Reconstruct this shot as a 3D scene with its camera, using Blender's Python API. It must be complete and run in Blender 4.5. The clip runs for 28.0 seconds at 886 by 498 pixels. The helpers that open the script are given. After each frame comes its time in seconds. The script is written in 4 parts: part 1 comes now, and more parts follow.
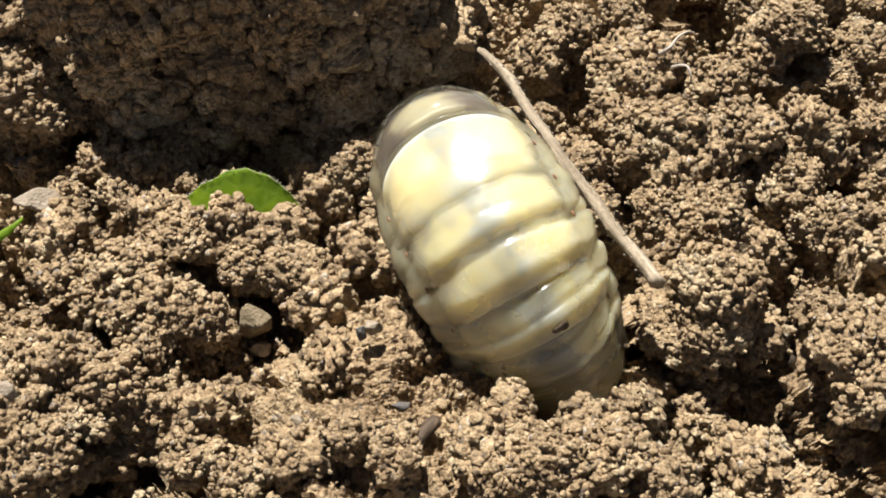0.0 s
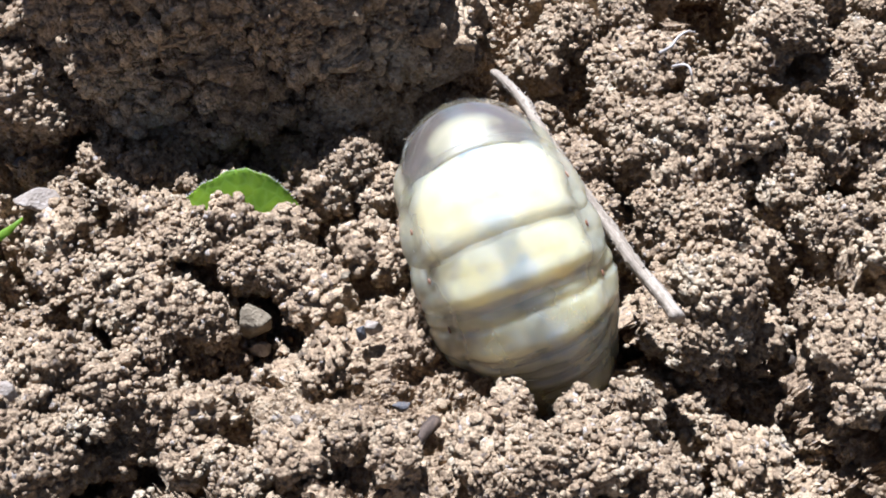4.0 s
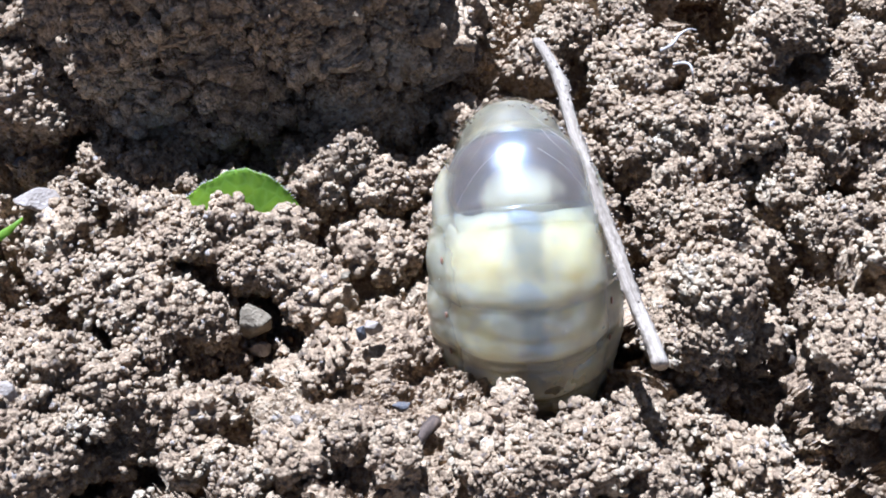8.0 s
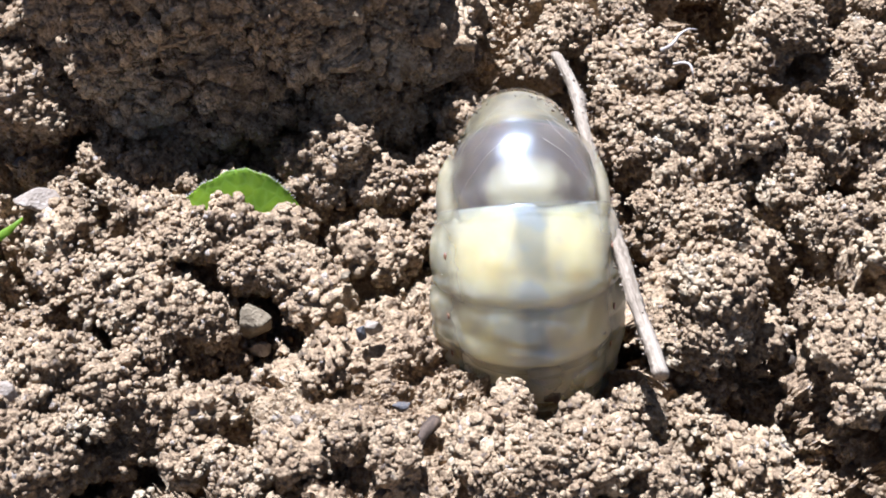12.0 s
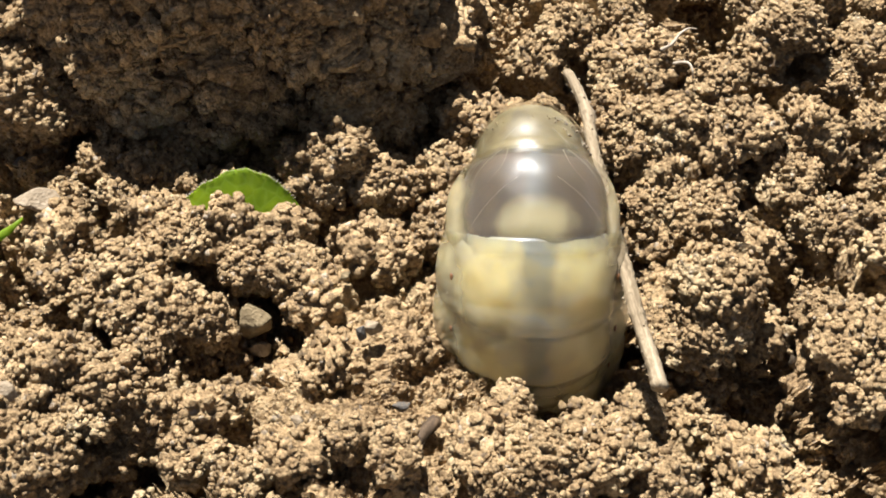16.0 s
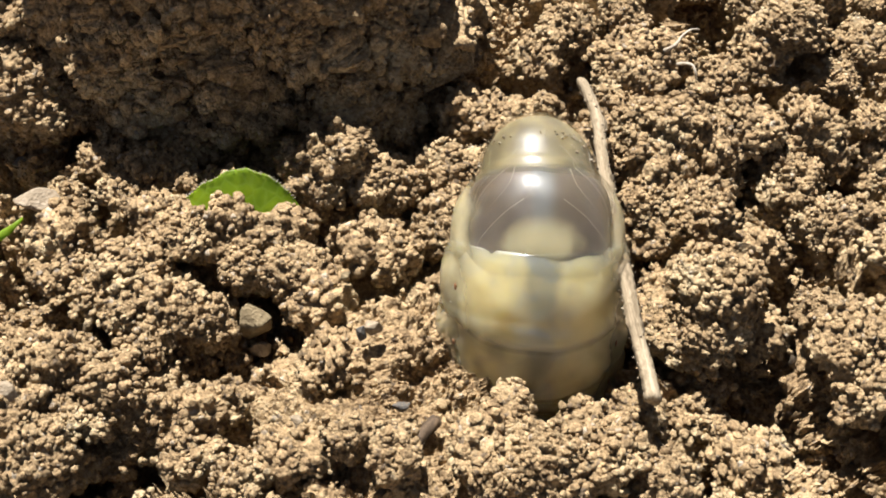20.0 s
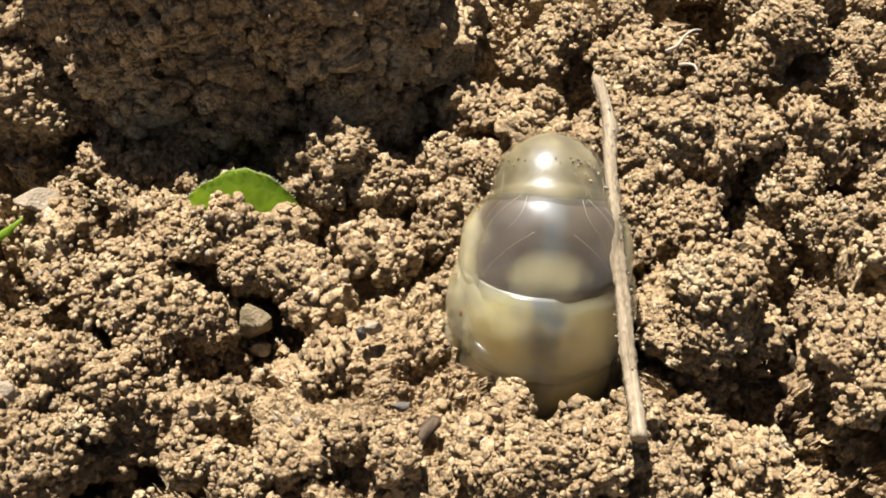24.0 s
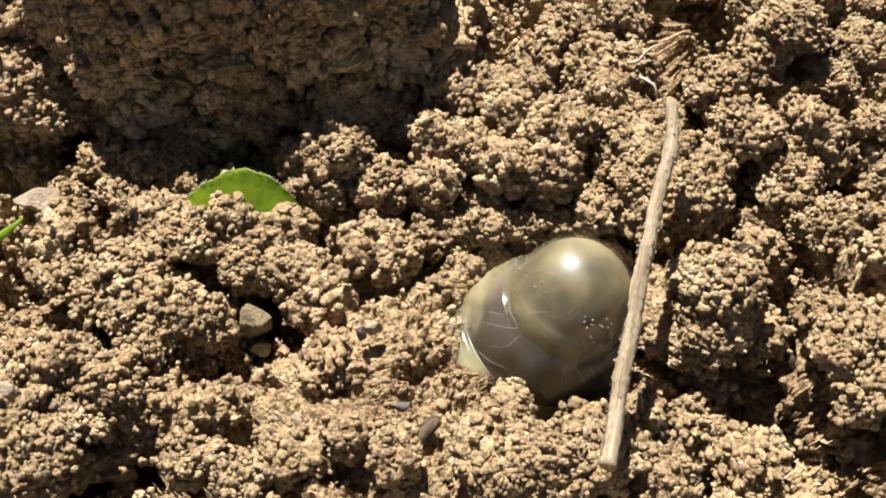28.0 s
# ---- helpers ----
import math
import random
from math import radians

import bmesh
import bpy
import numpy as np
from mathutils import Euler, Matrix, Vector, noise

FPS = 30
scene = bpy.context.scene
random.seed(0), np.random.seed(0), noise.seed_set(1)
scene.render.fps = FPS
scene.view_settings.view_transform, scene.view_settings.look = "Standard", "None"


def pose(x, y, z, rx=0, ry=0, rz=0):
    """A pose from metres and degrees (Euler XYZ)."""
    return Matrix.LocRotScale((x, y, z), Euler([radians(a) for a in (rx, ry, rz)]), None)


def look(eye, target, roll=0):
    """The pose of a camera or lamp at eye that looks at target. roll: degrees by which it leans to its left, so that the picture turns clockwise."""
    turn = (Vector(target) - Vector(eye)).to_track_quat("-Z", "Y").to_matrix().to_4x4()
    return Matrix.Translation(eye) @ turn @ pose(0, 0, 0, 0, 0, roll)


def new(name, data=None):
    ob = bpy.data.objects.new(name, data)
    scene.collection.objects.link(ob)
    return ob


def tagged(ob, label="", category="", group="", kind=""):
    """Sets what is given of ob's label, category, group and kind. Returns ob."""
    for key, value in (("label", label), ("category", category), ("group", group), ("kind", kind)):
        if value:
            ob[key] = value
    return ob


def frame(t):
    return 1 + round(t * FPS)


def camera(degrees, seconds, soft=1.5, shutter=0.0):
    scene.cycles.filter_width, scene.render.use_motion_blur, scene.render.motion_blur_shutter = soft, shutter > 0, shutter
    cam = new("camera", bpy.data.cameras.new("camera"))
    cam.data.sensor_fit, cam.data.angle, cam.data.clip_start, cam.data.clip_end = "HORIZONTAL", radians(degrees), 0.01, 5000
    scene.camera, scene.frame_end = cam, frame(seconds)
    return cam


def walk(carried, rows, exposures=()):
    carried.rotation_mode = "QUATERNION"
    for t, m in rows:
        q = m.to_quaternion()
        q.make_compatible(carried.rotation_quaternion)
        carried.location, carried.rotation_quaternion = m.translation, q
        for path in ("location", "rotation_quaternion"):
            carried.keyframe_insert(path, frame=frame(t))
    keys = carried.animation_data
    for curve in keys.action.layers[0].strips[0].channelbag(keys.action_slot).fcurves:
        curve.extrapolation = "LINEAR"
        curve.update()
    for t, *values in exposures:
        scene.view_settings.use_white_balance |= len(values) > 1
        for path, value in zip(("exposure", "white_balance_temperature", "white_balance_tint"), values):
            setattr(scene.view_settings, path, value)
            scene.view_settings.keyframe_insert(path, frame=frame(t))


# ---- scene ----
MM = 0.001
SECONDS = 28.0

# ---- camera: it stands still, tilted down at the soil ----
VIEW = radians(50)
EYE = (0.0, -0.09135 * math.cos(VIEW), 0.09135 * math.sin(VIEW))
STAND = look(EYE, (0, 0, 0))
cam = camera(40, SECONDS, soft=1.8)
EXPOSURES = [(0.0, 1.54, 5910, 10), (1.0, 1.80, 5290, 10), (2.0, 1.68, 4870, 17), (3.0, 1.83, 4820, 17), (6.0, 1.9, 4490, 17),
             (7.0, 1.9, 4390, 17), (9.0, 2.21, 4480, 17), (10.0, 2.16, 4780, 17), (11.0, 1.94, 4800, 14), (12.0, 2.04, 4820, 18),
             (12.5, 1.78, 6260, 10), (14.5, 1.78, 6360, 10), (17.0, 1.78, 6160, 10), (28.0, 1.78, 6210, 10)]
walk(cam, [(0.0, STAND), (SECONDS, STAND)], EXPOSURES)

# ---- light: a high sun behind the scene, clear sky ----
SUN_HEIGHT, SUN_SIDE = 64, -22
sky_world = bpy.data.worlds.new("sky")
sky_world.use_nodes = True
scene.world = sky_world
sky = sky_world.node_tree.nodes.new("ShaderNodeTexSky")
sky.sky_type, sky.sun_disc = "NISHITA", False
sky.air_density, sky.dust_density, sky.ozone_density, sky.altitude = 0.4, 0.6, 0.3, 1800
sky.sun_elevation, sky.sun_rotation = radians(SUN_HEIGHT), radians(SUN_SIDE)
haze = sky_world.node_tree.nodes.new("ShaderNodeHueSaturation")
haze.inputs["Saturation"].default_value = 0.5
sky_world.node_tree.links.new(sky.outputs[0], haze.inputs["Color"])
sky_world.node_tree.links.new(haze.outputs[0], sky_world.node_tree.nodes["Background"].inputs[0])
sky_world.node_tree.nodes["Background"].inputs[1].default_value = 0.038
sun_data = bpy.data.lights.new("sun", "SUN")
sun_data.energy, sun_data.angle, sun_data.color = 5.0, radians(0.5), (1.0, 0.95, 0.88)
sun = new("sun", sun_data)
sun_from = Vector((math.sin(radians(SUN_SIDE)) * math.cos(radians(SUN_HEIGHT)),
                   math.cos(radians(SUN_SIDE)) * math.cos(radians(SUN_HEIGHT)), math.sin(radians(SUN_HEIGHT))))
sun.matrix_world = look(sun_from, (0, 0, 0))


# ---- materials ----
def nodes_of(name):
    m = bpy.data.materials.new(name)
    m.use_nodes = True
    return m, m.node_tree.nodes, m.node_tree.links, m.node_tree.nodes["Principled BSDF"]


def add_noise(nt, links, where, scale, detail=4, rough=0.6):
    n = nt.new("ShaderNodeTexNoise")
    n.inputs["Scale"].default_value, n.inputs["Detail"].default_value, n.inputs["Roughness"].default_value = scale, detail, rough
    links.new(where, n.inputs["Vector"])
    return n


def ramp(nt, links, source, stops):
    r = nt.new("ShaderNodeValToRGB")
    while len(r.color_ramp.elements) < len(stops):
        r.color_ramp.elements.new(0.5)
    for e, (at, c) in zip(r.color_ramp.elements, stops):
        e.position, e.color = at, (*c, 1) if len(c) == 3 else c
    links.new(source, r.inputs[0])
    return r


def mixed(nt, links, fac, a, b, how="MIX"):
    m = nt.new("ShaderNodeMix")
    m.data_type, m.blend_type = "RGBA", how
    for value, socket in ((fac, m.inputs[0]), (a, m.inputs[6]), (b, m.inputs[7])):
        if isinstance(value, (int, float)):
            socket.default_value = value
        elif isinstance(value, tuple):
            socket.default_value = (*value, 1)
        else:
            links.new(value, socket)
    return m.outputs[2]


def calc(nt, links, op, a, b=0.0, clamp=False):
    m = nt.new("ShaderNodeMath")
    m.operation, m.use_clamp = op, clamp
    for value, socket in ((a, m.inputs[0]), (b, m.inputs[1])):
        if isinstance(value, (int, float)):
            socket.default_value = value
        else:
            links.new(value, socket)
    return m.outputs[0]


def span(nt, links, value, low, high):
    """0 below low, 1 above high, smooth between."""
    m = nt.new("ShaderNodeMapRange")
    m.interpolation_type = "SMOOTHSTEP"
    m.inputs[1].default_value, m.inputs[2].default_value = low, high
    links.new(value, m.inputs[0])
    return m.outputs[0]


def bumped(nt, links, bsdf, heights, distance):
    """Chains bump nodes; heights: (socket, strength)."""
    last = None
    for h, strength in heights:
        b = nt.new("ShaderNodeBump")
        b.inputs["Strength"].default_value, b.inputs["Distance"].default_value = strength, distance
        links.new(h, b.inputs["Height"])
        if last:
            links.new(last, b.inputs["Normal"])
        last = b.outputs[0]
    links.new(last, bsdf.inputs["Normal"])


def soil_material(name, dark, mid, pale):
    m, nt, links, bsdf = nodes_of(name)
    geo, info = nt.new("ShaderNodeNewGeometry"), nt.new("ShaderNodeObjectInfo")
    where = geo.outputs["Position"] if name == "soil_sheet" else nt.new("ShaderNodeTexCoord").outputs["Object"]
    big = add_noise(nt, links, where, 130, 3)
    small = add_noise(nt, links, where, 1900, 6, 0.75)
    fine = add_noise(nt, links, where, 5200, 4, 0.75)
    grain = nt.new("ShaderNodeTexVoronoi")
    grain.inputs["Scale"].default_value = 3200
    links.new(where, grain.inputs["Vector"])
    blend = calc(nt, links, "ADD", calc(nt, links, "MULTIPLY", big.outputs[0], 0.4), calc(nt, links, "MULTIPLY", small.outputs[0], 0.6))
    col = ramp(nt, links, blend, [(0.37, dark), (0.5, mid), (0.63, pale)]).outputs[0]
    # scattered mineral grains: pale quartz and dark specks
    split = nt.new("ShaderNodeSeparateColor")
    links.new(grain.outputs["Color"], split.inputs[0])
    quartz = span(nt, links, split.outputs[0], 0.982, 0.992)
    speck = span(nt, links, split.outputs[1], 0.95, 0.98)
    col = mixed(nt, links, calc(nt, links, "MULTIPLY", quartz, 0.5), col, (0.42, 0.37, 0.30))
    col = mixed(nt, links, calc(nt, links, "MULTIPLY", speck, 0.6), col, (0.05, 0.04, 0.035))
    rand = info.outputs["Random"] if name != "soil_crumbs" else geo.outputs["Random Per Island"]
    hue = nt.new("ShaderNodeHueSaturation")
    links.new(col, hue.inputs["Color"])
    each = calc(nt, links, "ADD", calc(nt, links, "MULTIPLY", split.outputs[2], 0.26), 0.87)
    links.new(calc(nt, links, "MULTIPLY", each, calc(nt, links, "ADD", calc(nt, links, "MULTIPLY", rand, 0.36), 0.84)), hue.inputs["Value"])
    links.new(hue.outputs[0], bsdf.inputs["Base Color"])
    bsdf.inputs["Roughness"].default_value, bsdf.inputs["Specular IOR Level"].default_value = 0.92, 0.25
    pits = calc(nt, links, "SUBTRACT", 1.0, grain.outputs["Distance"])
    bumped(nt, links, bsdf, [(small.outputs[0], 0.8), (pits, 0.6), (fine.outputs[0], 0.35)], 0.0004)
    return m


SOIL = ((0.13, 0.082, 0.041), (0.293, 0.201, 0.103), (0.43, 0.34, 0.203))
M_SHEET = soil_material("soil_sheet", *SOIL)
M_CLOD = soil_material("soil_clods", *SOIL)
M_CRUMB = soil_material("soil_crumbs", *SOIL)


def plain_material(name, colours, scale, rough=0.7, spec=0.3, bump=0.4, stretch=(1, 1, 1), sss=0.0):
    m, nt, links, bsdf = nodes_of(name)
    tex, mapping = nt.new("ShaderNodeTexCoord"), nt.new("ShaderNodeMapping")
    links.new(tex.outputs["Object"], mapping.inputs[0])
    mapping.inputs["Scale"].default_value = stretch
    a = add_noise(nt, links, mapping.outputs[0], scale, 5)
    b = add_noise(nt, links, mapping.outputs[0], scale * 5, 4)
    blend = calc(nt, links, "ADD", calc(nt, links, "MULTIPLY", a.outputs[0], 0.6), calc(nt, links, "MULTIPLY", b.outputs[0], 0.4))
    stops = [(0.34 + 0.32 * i / (len(colours) - 1), c) for i, c in enumerate(colours)]
    links.new(ramp(nt, links, blend, stops).outputs[0], bsdf.inputs["Base Color"])
    bsdf.inputs["Roughness"].default_value, bsdf.inputs["Specular IOR Level"].default_value = rough, spec
    if sss:
        bsdf.inputs["Subsurface Weight"].default_value, bsdf.inputs["Subsurface Radius"].default_value = sss, (1, 0.8, 0.5)
        bsdf.inputs["Subsurface Scale"].default_value = 0.0008
    bumped(nt, links, bsdf, [(a.outputs[0], bump), (b.outputs[0], bump)], 0.0002)
    return m


M_STRAW = plain_material("dry_straw", [(0.085, 0.060, 0.033), (0.215, 0.165, 0.102), (0.360, 0.295, 0.205)], 1300, 0.75, 0.3, 0.6, (1, 1, 0.08))
M_ROOT = plain_material("pale_root", [(0.250, 0.205, 0.150), (0.400, 0.345, 0.270)], 1200, 0.6, 0.4, 0.3)
M_PALE_STONE = plain_material("pale_stone", [(0.125, 0.090, 0.055), (0.200, 0.155, 0.102), (0.300, 0.250, 0.185)], 700, 0.8, 0.35, 0.6)
M_TAN_STONE = plain_material("tan_stone", [(0.104, 0.076, 0.042), (0.168, 0.128, 0.072), (0.240, 0.188, 0.112)], 700, 0.9, 0.2, 1.0)
M_CRUSTED = plain_material("crusted_stone", [(0.144, 0.108, 0.068), (0.224, 0.176, 0.120), (0.320, 0.268, 0.200)], 900, 0.9, 0.2, 1.0)
M_SLATE = plain_material("slate_chip", [(0.105, 0.076, 0.048), (0.072, 0.067, 0.060), (0.140, 0.128, 0.112)], 900, 0.8, 0.25, 0.9)
# dark brown: painted shade of a soil crack, and a speck of dirt
M_CRACK_DIRT = plain_material("crack_shade_dirt", [(0.032, 0.020, 0.011), (0.056, 0.036, 0.020), (0.112, 0.072, 0.040)], 700, 0.8, 0.3, 0.6, (1, 1, 0.2))


# ---- crumb relief ----
def hashed(i, j, k, salt):
    n = (i.astype(np.int64) * 73856093) ^ (j.astype(np.int64) * 19349663) ^ (k.astype(np.int64) * 83492791) ^ (salt * 2654435)
    n = (n ^ (n >> 13)) * 1274126177 & 0x7FFFFFFF
    n = (n ^ (n >> 15)) * 668265263 & 0x7FFFFFFF
    return ((n ^ (n >> 12)) & 0xFFFFF) / 1048575.0


def domes(p, size, salt):
    """Height 0 to 1 of a packing of round crumbs of that size, at the points p (n x 3)."""
    q = p / size
    base = np.floor(q).astype(np.int64)
    best = np.full(len(p), 9.0)
    for di in (-1, 0, 1):
        for dj in (-1, 0, 1):
            for dk in (-1, 0, 1):
                i, j, k = base[:, 0] + di, base[:, 1] + dj, base[:, 2] + dk
                d = ((i + hashed(i, j, k, salt) - q[:, 0]) ** 2 + (j + hashed(i, j, k, salt + 1) - q[:, 1]) ** 2
                     + (k + hashed(i, j, k, salt + 2) - q[:, 2]) ** 2)
                np.minimum(best, d * (0.75 + 0.8 * hashed(i, j, k, salt + 3)), out=best)
    return np.clip(1 - best, -0.35, 1)


def grains(p, size, salt):
    """Height, in the unit of p, of round grains of about that spacing, with sharp gaps between them."""
    q = p / size
    base = np.floor(q).astype(np.int64)
    best = np.zeros(len(p))
    for di in (-1, 0, 1):
        for dj in (-1, 0, 1):
            for dk in (-1, 0, 1):
                i, j, k = base[:, 0] + di, base[:, 1] + dj, base[:, 2] + dk
                d = ((i + hashed(i, j, k, salt) - q[:, 0]) ** 2 + (j + hashed(i, j, k, salt + 1) - q[:, 1]) ** 2
                     + (k + hashed(i, j, k, salt + 2) - q[:, 2]) ** 2)
                np.maximum(best, (0.38 + 0.38 * hashed(i, j, k, salt + 3)) ** 2 - d, out=best)
    return np.sqrt(best) * size


def smooth(v, low, high):
    s = np.clip((v - low) / (high - low), 0, 1)
    return s * s * (3 - 2 * s)


# ---- the lie of the land, in millimetres ----
# hollows: x, y, radius, depth
HOLLOWS_WEST = [(23.1, 24.0, 3.4, 8), (27.3, -18.7, 3.6, 9), (-26.2, -5.5, 1.7, 2.5), (-30.2, -4.2, 2.8, 3.5), (-13.6, -9.7,
    3.2, 3.5), (-20.5, -17.0, 3.8, 3.5), (-15.1, -16.6, 1.7, 3), (18.0, -13.0, 4.0, 2.5), (14.0, -6.3, 2.5, 3), (27.1, -1.6,
    3.4, 8), (22.7, 5.2, 1.8, 5), (26.5, 16.4, 1.7, 4), (15.5, 0.1, 1.7, 4), (23.7, -7.5, 1.4, 5), (23.7, -13.0, 3.0, 7),
    (18.9, -16.8, 1.7, 4), (34.1, 8.3, 1.7, 5), (29.8, 7.6, 1.3, 3), (15.7, -2.1, 1.5, 4), (31.9, -1.6, 1.7, 5), (19.6,
    15.7, 1.3, 3), (-23.6, -17.4, 3.4, 3)]
HOLLOWS_EAST = [(2.6, 16.8, 3.0, 4.5), (-18.2, -10.7, 2.5, 4), (-13.5, -14.2, 1.2, 3), (-29.5, -5.5, 1.9, 4), (-24.3, -0.5, 1.5, 3), (1.8, 24.0,
    1.7, 3), (33.2, 15.4, 1.5, 4), (27.1, 5.2, 1.9, 4), (34.7, 20.3, 2.5, 4), (25.9, -15.7, 2.5, 4), 
    (-37.7, 23.3, 2.1, 4), (-9.4, -6.8, 1.9, 3.5), (-17.3, -11.2, 2.3, 3.5), (-6.2, 3.2, 1.9, 2.5), 
    (22.8, -2.1, 1.3, 3), (31.2, 8.3, 2.1, 2.5), (-31.7, 27.9, 3.0, 4), (24.5, -11.2, 2.1, 4), (0.6,
    -18.3, 1.1, 1.5), (22.9, 6.4, 1.7, 3), (-5.5, 7.6, 2.1, 1)]
HOLLOWS = HOLLOWS_WEST + HOLLOWS_EAST
# swells: x, y, radius, height
SWELLS = [(-5.0, -8.3, 4.7, 2.0), (6.2, -17.4, 4.7, 0.8), (-19.4, 1.2, 6.4, 1.5), (18.2, 12.1, 5.9, 1.5), (19.4, -5.3, 3.8,
    2.2), (-33.9, 14.7, 3.4, 3), (31.7, 24.8, 4.7, 2), (-6.0, -19.5, 6.4, 1.5), (22.5, -19.5, 5.1, 1.5), (29.6, -7.3, 3.4,
    2), (14.5, 22.5, 3.8, 1.5), (-3.0, -23.5, 7.0, 3.0)]
GRUB_X, GRUB_Y = 7.6, -5.9


def bank_parts(x, y):
    """How much of the dug bank is at x, y; how far up its face (0 to 1)."""
    xw = x + 1.8 * np.sin(0.42 * y + 1.0) + 1.1 * np.sin(1.1 * y) + 0.7 * np.sin(2.3 * y + x)
    left = xw - 0.95 * np.clip(15.5 - y, 0, 9) - 1.0 + 4.0 * smooth(y, 18.5, 22)
    bank = smooth(left, -31, -23) * (1 - smooth(xw, -6.8, 0.4)) * (1 - smooth(y, 34, 44))
    return bank, np.clip((y - 10.5) / 19.0, 0, 1)


def land(x, y):
    """Height of the bare soil, before its crumbs."""
    h = 0.18 * np.clip(y - 2, 0, 60) * smooth(x, -4, 4) + 0.12 * np.clip(y - 2, 0, 60) * (1 - smooth(x, -32, -24))
    # the dug bank: a hollow with a steep face behind it
    bank, face = bank_parts(x, y)
    h = h + bank * (29.0 * face - 4.0 * smooth(y, 6.0, 10.5) - h * smooth(y, 8, 12))
    # the shaft round the grub
    rr = np.hypot((x - GRUB_X) / np.where(x < GRUB_X, 0.86, 1.0), (y - GRUB_Y) / np.where(y < GRUB_Y, 1.15, 1.0))
    h = h - 11.0 * (1 - smooth(rr, 5.6, 8.6))
    for hx, hy, r, d in HOLLOWS:
        h = h - 1.4 * d * np.exp(-((x - hx) ** 2 + (y - hy) ** 2) / (r * r))
    for hx, hy, r, d in SWELLS:
        h = h + d * np.exp(-((x - hx) ** 2 + (y - hy) ** 2) / (r * r))
    far = np.maximum(np.abs(x), np.abs(y - 6)) - 45
    return h * (1 - 0.8 * smooth(far, 0, 200))


def bank_shift(x, y):
    """How the face leans: steep, with a cave, lumps at its foot and ledges."""
    bank, face = bank_parts(x, y)
    lean = 1.0 * smooth(y, 7.5, 10.5) - 12.4 * face
    cave = 5.5 * np.exp(-((x + 12.5) / 3.6) ** 2 - ((face - 0.32) / 0.11) ** 2) + 3.0 * np.exp(-((x + 3.5) / 2.2) ** 2 - ((face - 0.22) / 0.10) ** 2)
    lumps = 2.2 * np.exp(-((x + 17) / 2.6) ** 2 - ((face - 0.17) / 0.12) ** 2) + 2.0 * np.exp(-((x + 7.6) / 2.2) ** 2 - ((face - 0.24) / 0.14) ** 2)
    ledges = 0.5 * np.sin(0.9 * x + 9 * face) + 0.35 * np.sin(1.7 * x - 17 * face + 1) + 0.3 * np.sin(2.9 * x + 23 * face)
    return (lean + (cave - lumps + ledges) * smooth(face, 0.02, 0.1) * (1 - smooth(face, 0.8, 1.0))) * bank * (1 - smooth(y, 29.5, 45))


# ---- mesh helpers ----
def mesh_object(name, verts, faces, material, parent=None, label="", flat=False):
    me = bpy.data.meshes.new(name)
    me.from_pydata([tuple(v) for v in verts], [], [tuple(f) for f in faces])
    me.materials.append(material)
    if not flat:
        me.polygons.foreach_set("use_smooth", [True] * len(me.polygons))
    me.update()
    ob = new(name, me)
    if parent:
        ob.parent = parent
    return tagged(ob, label)


def big_mesh(name, verts, tris, material, rounded=True):
    """A mesh from numpy arrays: n x 3 points and m x 3 or m x 4 corners."""
    me, k = bpy.data.meshes.new(name), tris.shape[1]
    me.vertices.add(len(verts))
    me.vertices.foreach_set("co", np.ascontiguousarray(verts, dtype=np.float32).ravel())
    me.loops.add(tris.size)
    me.loops.foreach_set("vertex_index", np.ascontiguousarray(tris, dtype=np.int32).ravel())
    me.polygons.add(len(tris))
    me.polygons.foreach_set("loop_start", np.arange(0, tris.size, k, dtype=np.int32))
    me.polygons.foreach_set("use_smooth", np.full(len(tris), rounded))
    me.materials.append(material)
    me.update(calc_edges=True)
    me.validate()
    return me


def ball(steps):
    """Unit icosphere as arrays."""
    bm = bmesh.new()
    bmesh.ops.create_icosphere(bm, subdivisions=steps, radius=1)
    bm.verts.ensure_lookup_table()
    v = np.array([q.co[:] for q in bm.verts])
    f = np.array([[q.index for q in t.verts] for t in bm.faces])
    bm.free()
    return v, f


def tube(points, radius, sides=8, flat=1.0, ends=True):
    """Verts and faces of a tube along points (metres); radius: a number or one for each point."""
    pts = [Vector(p) for p in points]
    radii = radius if isinstance(radius, (list, tuple)) else [radius] * len(pts)
    verts, faces = [], []
    side = None
    for i, p in enumerate(pts):
        way = (pts[min(i + 1, len(pts) - 1)] - pts[max(i - 1, 0)]).normalized()
        if side is None:
            side = way.orthogonal().normalized()
        side = (side - way * side.dot(way)).normalized()
        other = way.cross(side)
        for k in range(sides):
            a = 2 * math.pi * k / sides
            verts.append(p + (side * math.cos(a) + other * math.sin(a) * flat) * radii[i])
    for i in range(len(pts) - 1):
        for k in range(sides):
            a, b = i * sides + k, i * sides + (k + 1) % sides
            faces.append((a, b, b + sides, a + sides))
    if ends:
        faces += [tuple(range(sides))[::-1], tuple(range(len(verts) - sides, len(verts)))]
    return verts, faces


